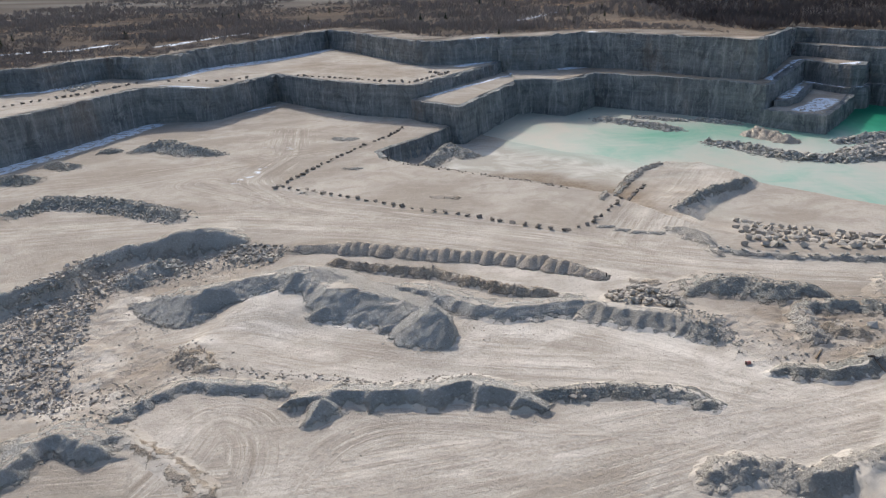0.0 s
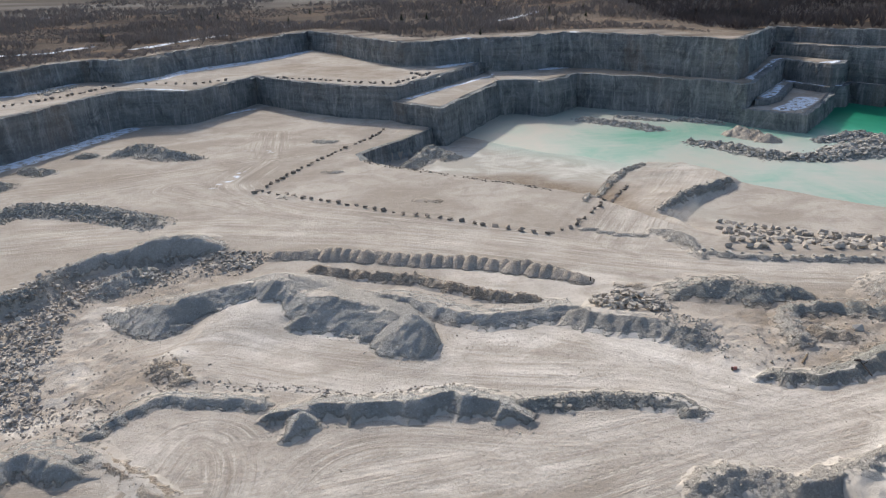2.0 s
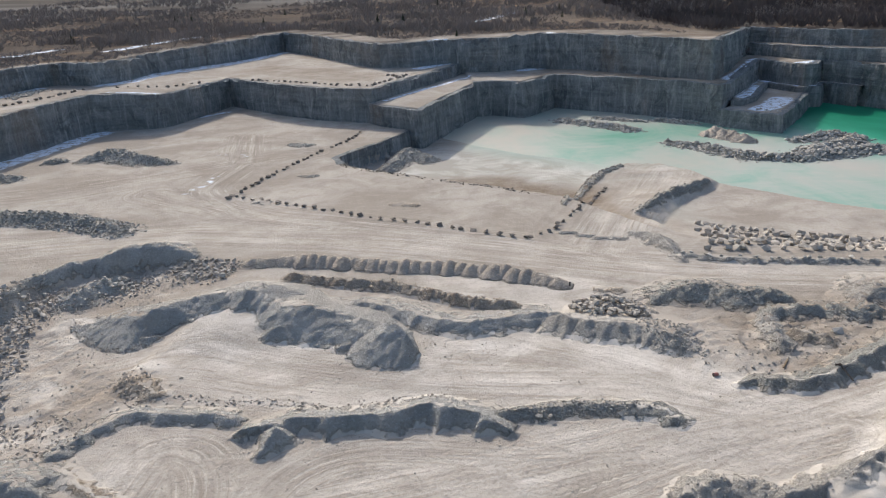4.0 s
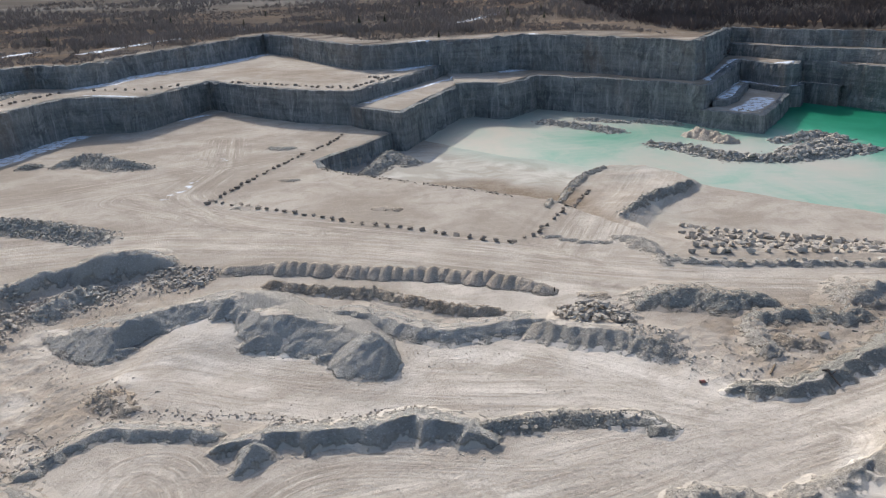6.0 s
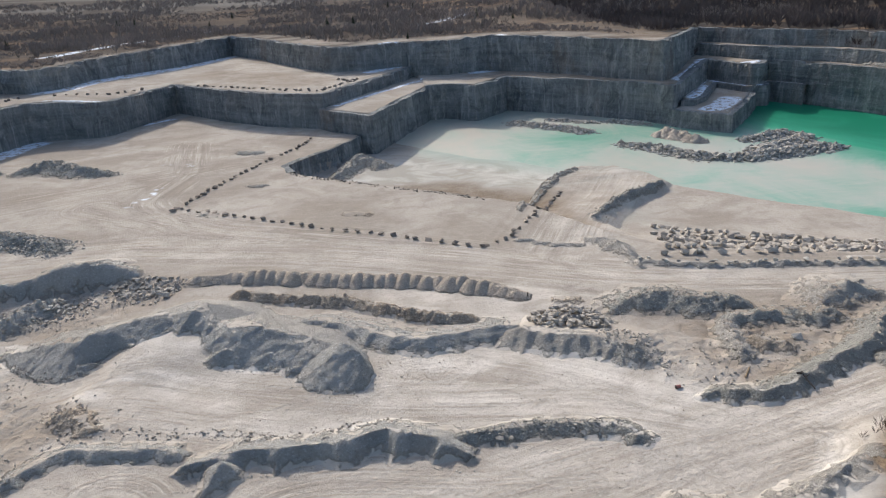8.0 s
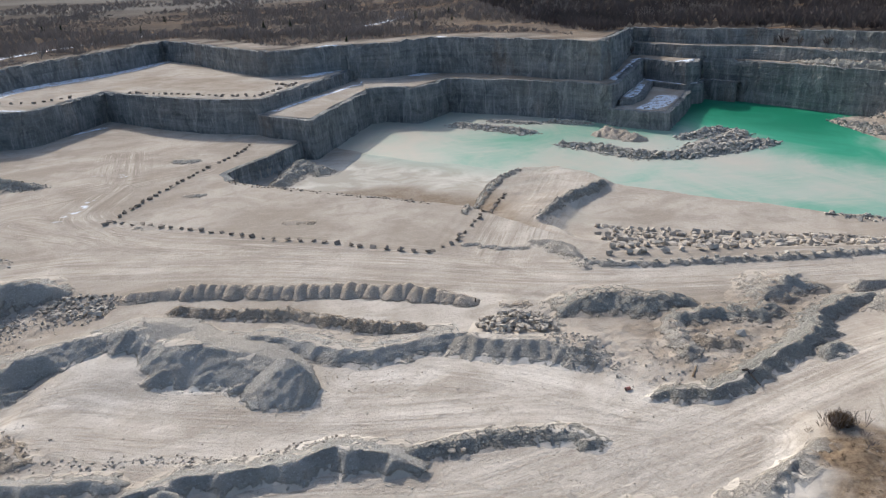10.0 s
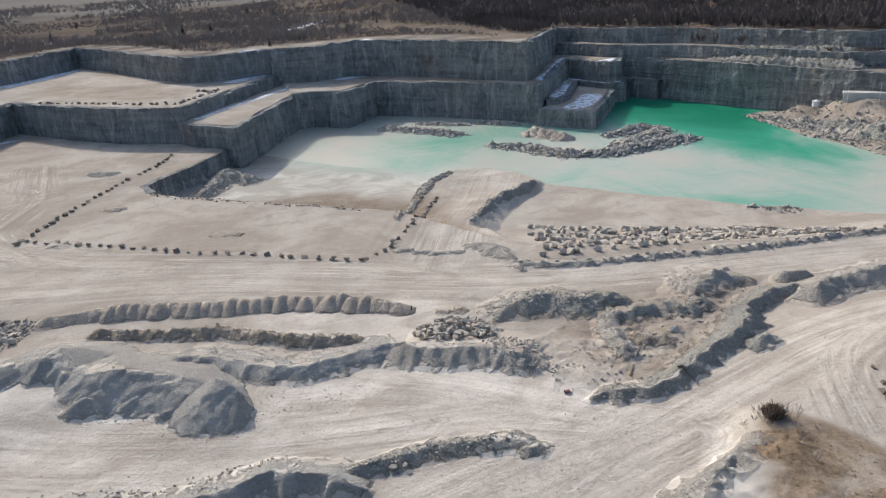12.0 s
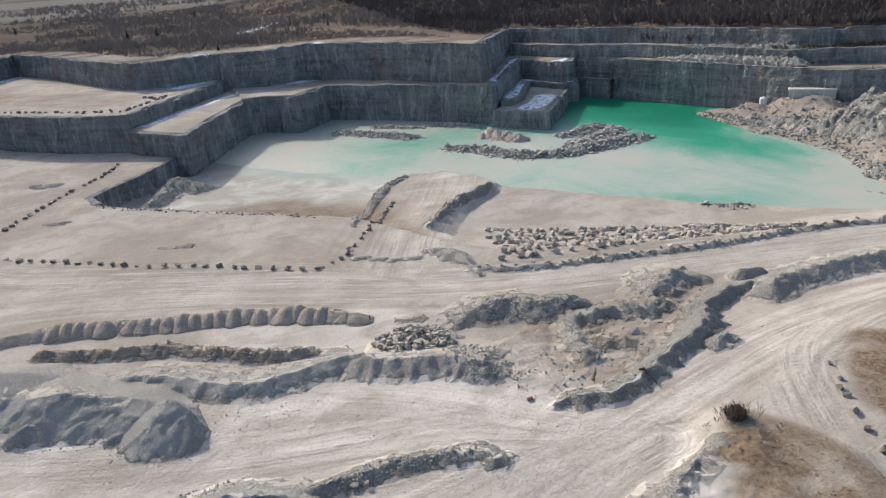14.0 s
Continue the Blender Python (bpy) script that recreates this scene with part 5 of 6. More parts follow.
mound("island", [(140, 244), (155, 252), (168, 258), (176, 268)], [1.6, 2.6, 2.6, 2.0], 0.3, 0.3, DARK_GRAVEL, 0.8, 0.8, 0, 8, "broad hump of dark rubble in turquoise water", "island", 47)
mound("island", ISLAND_M, [4.4, 3.4], 0.5, 0.5, TAN_GRAVEL, 0.6, 1.0, 0.1, 6, "pale mound of earth on the rubble island", "island", 43)
mound("rubble_bank", JETTY_E, [0.7, 1.3, 1.2, 0.9, 0.8, 0.4], 0.6, 0.5, DARK_GRAVEL, 0.5, 0.5, 0.2, 5, "dark rubble edge of the ramp into the pond", "berm", 44)
mound("rubble_bank", JETTY_W, [0.8, 1.3, 1.2, 0.5], 0.6, 0.5, DARK_GRAVEL, 0.5, 0.4, 0.1, 5, "dark rubble shoulder of the ramp into the pond", "berm", 45)
mound("spoil_heap", JETTY_CONE, [1.0, 1.6, 1.6, 0.6], 0.5, 0.5, PALE_GRAVEL, 0.5, 0.3, 0.3, 5, "pale gravel heap at the foot of the ramp", "spoil heap", 46)
mound("stone_berm", FIELD_BERM, 0.8, 0.5, 0.5, PALE_GRAVEL, 0.5, 0.3, 0.1, 4, "low berm of pale stone along the upper road", "berm", 47)
mound("spoil_heap", HOLLOW_HEAP, 2.5, 0.5, 0.5, GREY_GRAVEL, 0.5, 0.3, 0, 5, "grey gravel heap in the worked hollow", "spoil heap", 48)
mound("debris_heap", DEBRIS, 0.8, 0.3, 0.3, BROWN_EARTH, 0.5, 0.3, 0, 5, "low heap of brown debris on the white floor", "spoil heap", 49)

# small slumps at the foot of the stockpiles
for arc, tall in (([(-42.6, 118.2), (-41.0, 117.6), (-39.4, 118.4)], 1.3), ([(-18.4, 113.4), (-16.8, 114.4), (-14.6, 113.8)], 1.6), ([(-11.0, 112.2), (-9.4, 112.6), (-7.4, 110.8)], 1.7),
                  ([(-5.8, 108.4), (-4.4, 108.6)], 1.3)):
    mound("gravel_slump", arc, [tall * 0.8] + [tall] * (len(arc) - 2) + [tall * 0.7], 0.66, 0.66, GREY_GRAVEL, 0.35, 0.14, 0, 3,
          "slumped lobe of grey gravel at a stockpile's foot", "stockpile", 80 + int(-arc[0][0]) % 7, 0.08, "gravel slumps below the stockpiles")
mound("eroded_bank", [(64.3, 71.0), (62.4, 69.8), (59.3, 68.5), (54.6, 66.9), (51.0, 66.5)], [0.8, 1.6, 2.2, 2.4, 1.6], 0.75, 0.2, PALE_GRAVEL, 0.35, 0.5, 0.15, 3, "eroded pale bank below the brown knoll", "bank", 90, bays=1.0, bay_size=4)

# broken slopes above the long ledge
mound("talus", [(229, 312), (235, 297), (241, 281), (248, 262), (252, 250)], [1.0, 2.2, 2.8, 3.2, 3.0], 0.6, 0.4, DARK_GRAVEL, 0.8, 1.0, 0.0, 7, "brown talus of broken rock above the long ledge", "talus", 64)

# rocky bank on the east shore
mound("rock_bank", [(219, 262), (222, 240), (225, 222)], [1.0, 1.8, 2.2], 0.5, 0.5, DARK_GRAVEL, 0.8, 1.0, 0.2, 9, "rough grey rock bank on the pond's shore", "rock bank", 60)
mound("rock_bank", [(222, 212), (226, 200), (223, 184)], [3.5, 4.5, 4.0], 0.8, 0.3, DARK_GRAVEL, 0.7, 1.3, 0.2, 8, "jagged grey limestone outcrop above the pond", "rock bank", 61)
mound("rock_bank", [(199, 166), (204, 158), (214, 148)], [3.5, 4.5, 4.5], 0.8, 0.5, DARK_GRAVEL, 0.6, 1.3, 0.2, 8, "jagged grey limestone outcrop beside the water", "rock bank", 62)
mound("rock_bank", [(256, 226), (249, 212), (243, 194), (235, 172)], [3.0, 7.0, 6.0, 5.0], 0.9, 0.5, DARK_GRAVEL, 0.7, 1.3, 0.2, 9, "broken grey rock slope below the ledge", "rock bank", 63)
mound("rubble_bank", [(180, 164), (185, 157), (190, 150)], 0.9, 0.3, 0.3, PALE_GRAVEL, 0.7, 0.5, 0, 6, "low stony spit on the pond's shore", "berm", 64)
mound("stone_heap", [(35.5, 114.5), (40, 117), (45, 114.5)], [1.0, 1.5, 1.0], 0.35, 0.35, PALE_GRAVEL, 0.5, 0.3, 0, 4, "low heap of pale quarried boulders", "stone heap", 65)
mound("low_mound", [(-36.5, 200.5), (-34, 199.5)], 0.5, 0.3, 0.3, DARK_GRAVEL, 0.6, 0.2, 0, 4, "low dark mound of spilt gravel", "mound", 66)
mound("low_mound", [(-27, 228), (-24.5, 227)], 0.6, 0.3, 0.3, PALE_GRAVEL, 0.6, 0.2, 0, 4, "low pale mound on the flat floor", "mound", 67)
mound("low_mound", [(-37, 276), (-32, 274)], 1.0, 0.3, 0.3, DARK_GRAVEL, 0.7, 0.3, 0, 4, "low dark mound on the flat floor", "mound", 68)
mound("low_mound", [(2, 190), (7, 188)], 0.4, 0.25, 0.25, BROWN_EARTH, 0.6, 0.2, 0, 4, "shallow brown mound on the flat floor", "mound", 69)
mound("low_mound", [(41, 125.5), (44, 124.5)], 0.5, 0.35, 0.35, BROWN_EARTH, 0.45, 0.2, 0, 4, "small brown mound beside the boulders", "mound", 70)
mound("low_mound", [(80.5, 91.4), (82.6, 91.8)], 1.5, 0.62, 0.62, DARK_GRAVEL, 0.45, 0.3, 0, 4, "small dark spoil mound beside the road berm", "mound", 71)
mound("low_mound", [(39.2, 82.4), (40.6, 81.8)], 0.9, 0.5, 0.5, DARK_GRAVEL, 0.4, 0.25, 0, 4, "rounded dark mound at the bank's end", "mound", 72)
for hx, hy in ((42.3, 159.2), (45.4, 156.6), (48.7, 154.6), (52.6, 153.6)):
    mound("hump", [(hx - 0.9, hy + 0.3), (hx + 0.9, hy - 0.2)], 0.55, 0.5, 0.5, PALE_GRAVEL, 0.4, 0.1, 0, 4,
          "small gravel hump across the ramp's entry", "mound", 73, 0.2, "gravel humps across the ramp")

# ---- boulders ----
rng = random.Random(11)
BROWN_BLOCKS, PALE_BLOCKS, GREY_BLOCKS, MIXED_BLOCKS = (rock_meshes("boulder", m) for m in (BROWN_STONE, PALE_STONE, GREY_STONE, FIELD_STONE))
ROW_NORTH = [(-13.1, 293.2), (-17.1, 277.9), (-26.3, 261.3), (-32.4, 244.9), (-40.5, 223.9), (-46.2, 205.9)]
ROW_SOUTH = [(-44.3, 207.7), (-32.8, 199.6), (-18.7, 190.2), (-2.6, 177.8), (9.1, 172.0), (17.2, 166.4), (27.5, 159.9), (32.4, 157.3)]
ROW_EAST = [(33.6, 157.8), (39.2, 162.0), (45.2, 171.5), (51.1, 181.7), (58, 197), (65, 212)]
for line, gap, small, large in ((ROW_NORTH, 3.3, 1.3, 1.9), (ROW_SOUTH, 3.3, 1.25, 1.9), (ROW_EAST, 2.8, 1.1, 1.7)):
    P, _ = along(line, gap)
    for x, y in P:
        if rng.random() < 0.02:
            continue
        boulder(BROWN_BLOCKS, x + rng.uniform(-0.35, 0.35), y + rng.uniform(-0.4, 0.4), rng.uniform(small, large), rng,
                "dark brown boulder set in a barrier row", "boulder barrier on the quarry floor")
for line, gap in (([(-168, 284), (-162, 295), (-154, 307), (-145, 330), (-141, 345)], 3.6), ([(-126, 348), (-106, 353), (-95, 368)], 4.2),
                  ([(-72, 373), (-52, 357), (-34, 343), (-17.5, 331), (-10, 326), (-3, 339), (7, 358)], 3.8), ([(-2, 361), (5, 352)], 2.4)):
    P, _ = along(line, gap)
    for x, y in P:
        boulder(BROWN_BLOCKS, x + rng.uniform(-0.6, 0.6), y + rng.uniform(-0.6, 0.6), rng.uniform(1.2, 2.2), rng,
                "dark boulder along the edge of a bench", "boulders along the upper bench")

# the rows of quarried blocks beside the upper road
NORTH_EDGE, SOUTH_EDGE = ((80, 177), (134, 148)), ((69, 143.5), (141, 132.5))
for i in range(9):
    v = i / 8
    n = 34 + i // 2
    for j in range(n):
        u = (j + 0.5 * (i % 2) + rng.uniform(-0.2, 0.2)) / n
        ends = [tuple(p + (q - p) * u for p, q in zip(*edge)) for edge in (NORTH_EDGE, SOUTH_EDGE)]
        x, y = (p + (q - p) * v for p, q in zip(*ends))
        if rng.random() < 0.09:
            continue
        boulder(PALE_BLOCKS, x + rng.uniform(-0.4, 0.4), y + rng.uniform(-0.4, 0.4), rng.uniform(1.45, 2.1), rng,
                "pale quarried limestone block set out in rows", "rows of limestone blocks", "limestone_block", stretch=1.15)
P, _ = along(FIELD_BERM, 1.9)
for x, y in P:
    boulder(GREY_BLOCKS, x + rng.uniform(-0.7, 0.7), y + rng.uniform(-0.5, 0.9), rng.uniform(0.8, 1.5), rng,
            "grey limestone block on the road's berm", "blocks along the road's berm", "berm_block")

HEAP_OF_STONES = [(33.6, 115.1), (35.1, 119.1), (40.5, 120.4), (46.4, 117.2), (46.0, 112.2), (39, 111.6)]
for x, y, z, size in scatter_in(HEAP_OF_STONES, 230, 0.6, 1.25, 21, 0.15, 1.2):
    boulder(PALE_BLOCKS, x, y, size, rng, "pale angular boulder in a loose heap", "heap of pale boulders", "heap_stone", z=z - 0.15 + rng.uniform(0, 0.5))

# stones that have rolled to the foot of the piles and banks
for line, n, wide in ((FOOT_W[2:10], 150, 1.6), (FOOT_E[2:9], 130, 1.5), (FOOT_C[:8], 150, 1.4), ([(-17, 82.8), (-2, 83.2), (8, 84.2), (18, 80)], 200, 1.6), (GREY_BANK, 140, 3.0)):
    rubble("rubble", scatter_on_line([p[:2] for p in line], wide, n, 0.08, 0.34, 200 + n), GREY_STONE, "loose grey stones at a gravel slope's foot")
rubble("rubble", scatter_in([(8, 106), (14, 110), (20, 105), (14, 101)], 60, 0.1, 0.4, 17), EARTH_STONE, "brown stones spilt on the pale yard")

LEFT_RUBBLE = [(-82, 112), (-82, 134), (-78.5, 141.5), (-74.5, 149.5), (-68, 151), (-67, 135), (-66, 124.5), (-62, 115), (-63.5, 111), (-58, 101), (-54.5, 91.5), (-66, 91)]
for x, y, z, size in scatter_in(LEFT_RUBBLE, 290, 0.7, 1.4, 23, 0.15, 1.6):
    boulder(MIXED_BLOCKS, x, y, size, rng, "grey broken limestone block in a rubble field", "rubble field below the scarp", "rubble_block", z=z - 0.1 + rng.uniform(0, 0.4))
rubble("rubble", scatter_in(LEFT_RUBBLE, 3000, 0.25, 0.8, 24), FIELD_STONE, "small broken stones among the larger blocks")
rubble("rubble", scatter_in([(-72, 148), (-60, 156), (-46, 155), (-32, 149), (-34, 143), (-46, 146), (-56, 141), (-66, 138)], 900, 0.18, 0.9, 22, power=2.6), FIELD_STONE, "broken stones strewn below the scarp")
rubble("rubble", scatter_in(CHURNED, 900, 0.1, 0.5, 20, power=2.6), FIELD_STONE, "small stones over the churned hollow floor")
RUBBLE_TOP = [(-48, 157), (-39.6, 155), (-31, 151), (-33, 145), (-42, 149)]
rubble("rubble", scatter_in(RUBBLE_TOP, 260, 0.4, 1.5, 25), PALE_STONE, "pale broken stones spilling from the scarp")
rubble("rubble", scatter_in([(-64, 150), (-58, 154), (-52, 148), (-58, 143)], 70, 0.5, 1.8, 26), GREY_STONE, "grey stones below the scarp")
rubble("rubble", scatter_in([(-57, 97), (-45, 96), (-39, 86), (-45, 82), (-55, 88)], 260, 0.2, 0.7, 27), PALE_STONE, "pale stones strewn at the hollow's mouth")
rubble("rubble", scatter_on_line([(-40, 105), (-37.6, 101.3), (-34, 97)], 3.2, 240, 0.15, 0.55, 28), EARTH_STONE, "brown stones on a low debris heap")
rubble("rubble", scatter_on_line([(-30, 96.5), (-23, 95), (-15, 93.3), (-8, 91), (1, 91.5), (10, 91)], 1.5, 240, 0.15, 0.6, 29), PALE_STONE, "pale stones strewn along the bank")
rubble("rubble", scatter_on_line(BROWN_ROW, 1.9, 420, 0.14, 0.55, 30), EARTH_STONE, "brown broken stones along an earth row")
rubble("rubble", scatter_on_line(GRAVEL_RIDGE[1:], 3.4, 260, 0.15, 0.55, 31), GREY_STONE, "grey stones on a spoil ridge")
rubble("rubble", scatter_on_line(NEAR_E[:4], 1.5, 420, 0.12, 0.42, 32), GREY_STONE, "grey stones on a low bank")
rubble("rubble", scatter_in([(43, 108), (46, 111), (52, 107), (51, 99), (46, 98)], 320, 0.2, 0.6, 33), GREY_STONE, "grey stones below the dust bank")
rubble("rubble", scatter_in([(48, 95), (62, 108), (80, 112), (96, 116), (92, 106), (70, 94), (56, 90)], 800, 0.1, 0.55, 34, power=3.0), PALE_STONE, "scattered stones over rough spoil ground")
rubble("rubble", scatter_on_line(SE_HEAP_A + SE_HEAP_B, 2.8, 240, 0.1, 0.36, 35), GREY_STONE, "grey stones on a spoil heap")
rubble("rubble", scatter_on_line(BERM_A, 1.6, 160, 0.1, 0.4, 36), GREY_STONE, "grey stones on the road berm")
for line, wide, n, seed in ((HEAP_W, 6.5, 2000, 40), (HEAP_NW, 5.0, 480, 41), (HEAP_C, 5, 600, 42), (HEAP_D, 4, 380, 43), ([(-1.5, 255.7), (5.6, 275.7), (13.3, 265.9)], 5, 300, 44), (HEAP_S, 2.4, 120, 45)):
    rubble("rubble", scatter_on_line(line, wide, n, 0.3, 1.0, seed), GREY_STONE, "grey broken stones heaped on the floor")
for line, wide, n, seed in ((ISLAND, 8.5, 1900, 50), (ISLAND_B, 8, 750, 51), ([(142, 246), (158, 254), (176, 264)], 9, 900, 49), (RUBBLE_N, 6.5, 1100, 52), (RUBBLE_N2, 4.5, 420, 53), (RUBBLE_N3, 5.0, 420, 54)):
    rubble("rubble", scatter_on_line(line, wide, n, 0.7, 2.3, seed), GREY_STONE, "grey broken blocks rising from the pond")
rubble("rubble", scatter_on_line(JETTY_E, 2.2, 260, 0.25, 0.8, 55), GREY_STONE, "dark stones along the ramp's edge")
rubble("rubble", scatter_on_line(JETTY_W[:3], 2.4, 300, 0.25, 0.9, 56), GREY_STONE, "dark stones along the ramp's shoulder")
rubble("rubble", scatter_in(EASTBANK, 3200, 0.3, 1.7, 57, power=2.8), OUTCROP, "pale broken rock over the east shore")
rubble("rubble", scatter_on_line([(221, 270), (218.5, 250), (216, 230), (217, 211), (214, 193), (203, 171), (193, 152)], 4.5, 1100, 0.3, 1.5, 19), OUTCROP, "grey broken rock along the pond's east shore")
rubble("rubble", scatter_on_line(BASIN[5:12], 2.6, 420, 0.2, 0.9, 18), BROWN_STONE, "dark stones along the edge of the pond's flat")
rubble("rubble", scatter_on_line([(141, 168), (149, 161)], 2.5, 60, 0.5, 1.8, 58), GREY_STONE, "stones at the water's edge")
rubble("rubble", scatter_on_line([(150, 300), (178, 262), (196, 250)], 2.0, 50, 0.5, 1.6, 59), GREY_STONE, "stones standing in shallow green water")
rubble("rubble", scatter_on_line([(-174, 338), (-162, 352), (-163, 328)], 5, 160, 0.6, 1.8, 60), GREY_STONE, "fallen stones on the upper bench")
rubble("rubble", scatter_in([(-60, 60), (-40, 130), (40, 128), (100, 90), (80, 55), (0, 60)], 1500, 0.07, 0.3, 61, power=3.0), PALE_STONE, "loose pebbles over the dusty floor")

for x, y, size in ((83.8, 72.1, 1.3), (83.4, 70.5, 1.2), (81.6, 67.6, 1.4), (80.2, 64.6, 1.2), (78.6, 61.2, 1.3), (87.5, 77, 0.9), (85.6, 73.6, 0.8)):
    boulder(BROWN_BLOCKS, x, y, size, rng, "dark boulder on the verge of the haul road", "boulders on the road's verge")
for x, y, size in ((73.2, 101.8, 1.7), (61.8, 99.6, 0.9), (55.8, 93.3, 0.8), (-33.8, 144.6, 2.0), (22.4, 84.6, 1.0), (24.0, 84.3, 0.7), (33.6, 83.8, 1.1), (35, 83.6, 0.7)):
    boulder(PALE_BLOCKS, x, y, size, rng, "single pale boulder on rough ground", "single boulders")

# ---- fixtures ----
def part(name, bm, material, parent, label=""):
    me = bpy.data.meshes.new(name)
    bm.to_mesh(me)
    bm.free()
    me.materials.append(material)
    ob = new(name, me)
    ob.parent = parent
    return tagged(ob, label) if label else ob


def box(size, at=(0, 0, 0), bevel=0.03):
    bm = bmesh.new()
    bmesh.ops.create_cube(bm, size=1, matrix=Matrix.Translation(at) @ Matrix.Diagonal((*size, 1)))
    bmesh.ops.bevel(bm, geom=bm.edges[:], offset=bevel, segments=1, affect="EDGES")
    return bm


def rod(a, b, r1, r2=None, sides=10):
    a, b = Vector(a), Vector(b)
    m = Matrix.Translation((a + b) / 2) @ (b - a).to_track_quat("Z", "Y").to_matrix().to_4x4()
    bm = bmesh.new()
    bmesh.ops.create_cone(bm, cap_ends=True, segments=sides, radius1=r1, radius2=r1 if r2 is None else r2, depth=(b - a).length, matrix=m)
    return bm


def holder(name, x, y, label, category, z=None, turn=0.0, group=""):
    ob = new(name)
    ob.matrix_world = Matrix.Translation((x, y, top_of(x, y) if z is None else z)) @ Matrix.Rotation(turn, 4, "Z")
    return tagged(ob, label, category, group)


# a white tank on the east shore
tank = holder("storage_tank", 238.5, 254, "white cylindrical storage tank on the east shore", "tank")
part("body", rod((0, 0, 0), (0, 0, 2.9), 1.5, None, 24), STEEL, tank)
part("roof", rod((0, 0, 2.9), (0, 0, 3.5), 1.55, 0.3, 24), STEEL, tank)
part("hatch", rod((0.2, 0, 3.4), (0.2, 0, 3.65), 0.3, None, 12), STEEL, tank)
part("foundation", rod((0, 0, -0.6), (0, 0, 0.12), 1.8, None, 24), CONCRETE, tank)
# a concrete platform under the east wall
deck = holder("platform", 246, 236.6, "pale concrete loading platform below the east wall", "platform", 4.4, math.atan2(-11, 12.5))
part("slab", box((17.0, 6.0, 0.5), (0, 0, 0.5)), CONCRETE, deck)
part("front_wall", box((16.6, 0.5, 3.0), (0, -2.6, -1.15)), CONCRETE, deck)
part("kerb", box((17.0, 0.4, 0.3), (0, -2.8, 0.88)), STEEL, deck)
for k, (px, py) in enumerate(((236, 236), (243, 228))):
    pole = holder("pole", px, py, "thin steel pole on the rocky shore", "pole", None, 0, "poles on the east shore")
    part("shaft", rod((0, 0, -0.5), (0, 0, 7.0), 0.10, 0.06, 8), STEEL, pole)
    part("crossbar", rod((-0.5, 0, 6.4), (0.5, 0, 6.4), 0.05, None, 8), STEEL, pole)
# a dark pipe lying against the road berm
pipe = holder("steel_pipe", 66.4, 87.4, "dark rusty pipe leaning on the road berm", "pipe")
part("tube", rod((-0.3, 1.7, 1.3), (0.1, -1.1, 0.3), 0.11, None, 12), RUSTY, pipe)
part("flange", rod((-0.26, 1.45, 1.22), (-0.34, 1.75, 1.32), 0.24, None, 14), RUSTY, pipe)
part("elbow", rod((-0.3, 1.7, 1.3), (-0.9, 1.9, 1.2), 0.16, 0.14, 12), RUSTY, pipe)
part("lever", rod((-0.1, 0.9, 1.05), (0.45, 1.0, 1.45), 0.06, None, 8), RUSTY, pipe)
# a short marker post near the windrow's end
post = holder("marker_post", 35.9, 127.6, "short dark marker post beside the windrow", "post")
part("stake", rod((0, 0, -0.2), (0, 0, 0.95), 0.13, 0.10, 8), RUSTY, post)
part("cap", rod((0, 0, 0.92), (0, 0, 1.08), 0.16, 0.12, 8), RUSTY, post)
# a reddish scrap drum beside the berm
scrap = holder("scrap_drum", 49.8, 92.4, "crushed red scrap drum on pale spoil", "drum")
RED = plain_material("faded_red_paint", (0.38, 0.14, 0.11), (0.27, 0.13, 0.105), 3.0, 0.7)
part("shell", rod((-0.36, 0, 0.24), (0.36, 0.08, 0.27), 0.28, 0.24, 14), RED, scrap)
part("rim", rod((-0.38, 0, 0.24), (-0.33, 0, 0.24), 0.30, None, 14), RUSTY, scrap)
# a weathered timber lying by the spoil
beam = holder("timber_beam", 61, 94, "weathered timber beam lying on brown spoil", "beam", None, 0.9)
part("beam", box((3.4, 0.22, 0.2), (0, 0, 0.12), 0.02), STRAW, beam)


# ---- plants ----
def blades(spots, seed, per=(9, 15), lean=0.5, wide=0.035, bow=0.12):
    """Thin twigs that rise from a foot; spots hold x, y, z, height and spread. Returns vertices and faces."""
    g = np.random.default_rng(seed)
    S = np.repeat(np.array(spots, float), g.integers(per[0], per[1] + 1, len(spots)), 0)
    x, y, z, tall, reach = S.T
    n = len(x)
    a, e = g.uniform(0, 6.28, n), g.random(n) ** 0.6
    h = tall * g.uniform(0.45, 1.0, n)
    c, s = np.cos(a) * reach * e, np.sin(a) * reach * e
    tip = np.stack([x + c, y + s, z + h * (1 - 0.25 * e)], 1)
    low = h * g.uniform(0.0, 0.35, n)
    w = wide * tall * g.uniform(0.6, 1.4, n)
    px, py = -np.sin(a + lean) * w, np.cos(a + lean) * w
    fx, fy = x + c * 0.12, y + s * 0.12
    V = np.stack([np.stack([fx - px, fy - py, z + low - 0.2], 1), np.stack([fx + px, fy + py, z + low - 0.2], 1), tip,
                  np.stack([(fx + tip[:, 0]) / 2 + px * 2.5, (fy + tip[:, 1]) / 2 + py * 2.5, z + (low + tip[:, 2] - z) / 2 + h * bow], 1)], 1).reshape(-1, 3)
    k = np.arange(n)[:, None] * 4
    F = np.stack([k + np.array([[0, 1, 3]]), k + np.array([[0, 3, 2]])], 1).reshape(-1, 3)
    return V.tolist(), F.tolist()


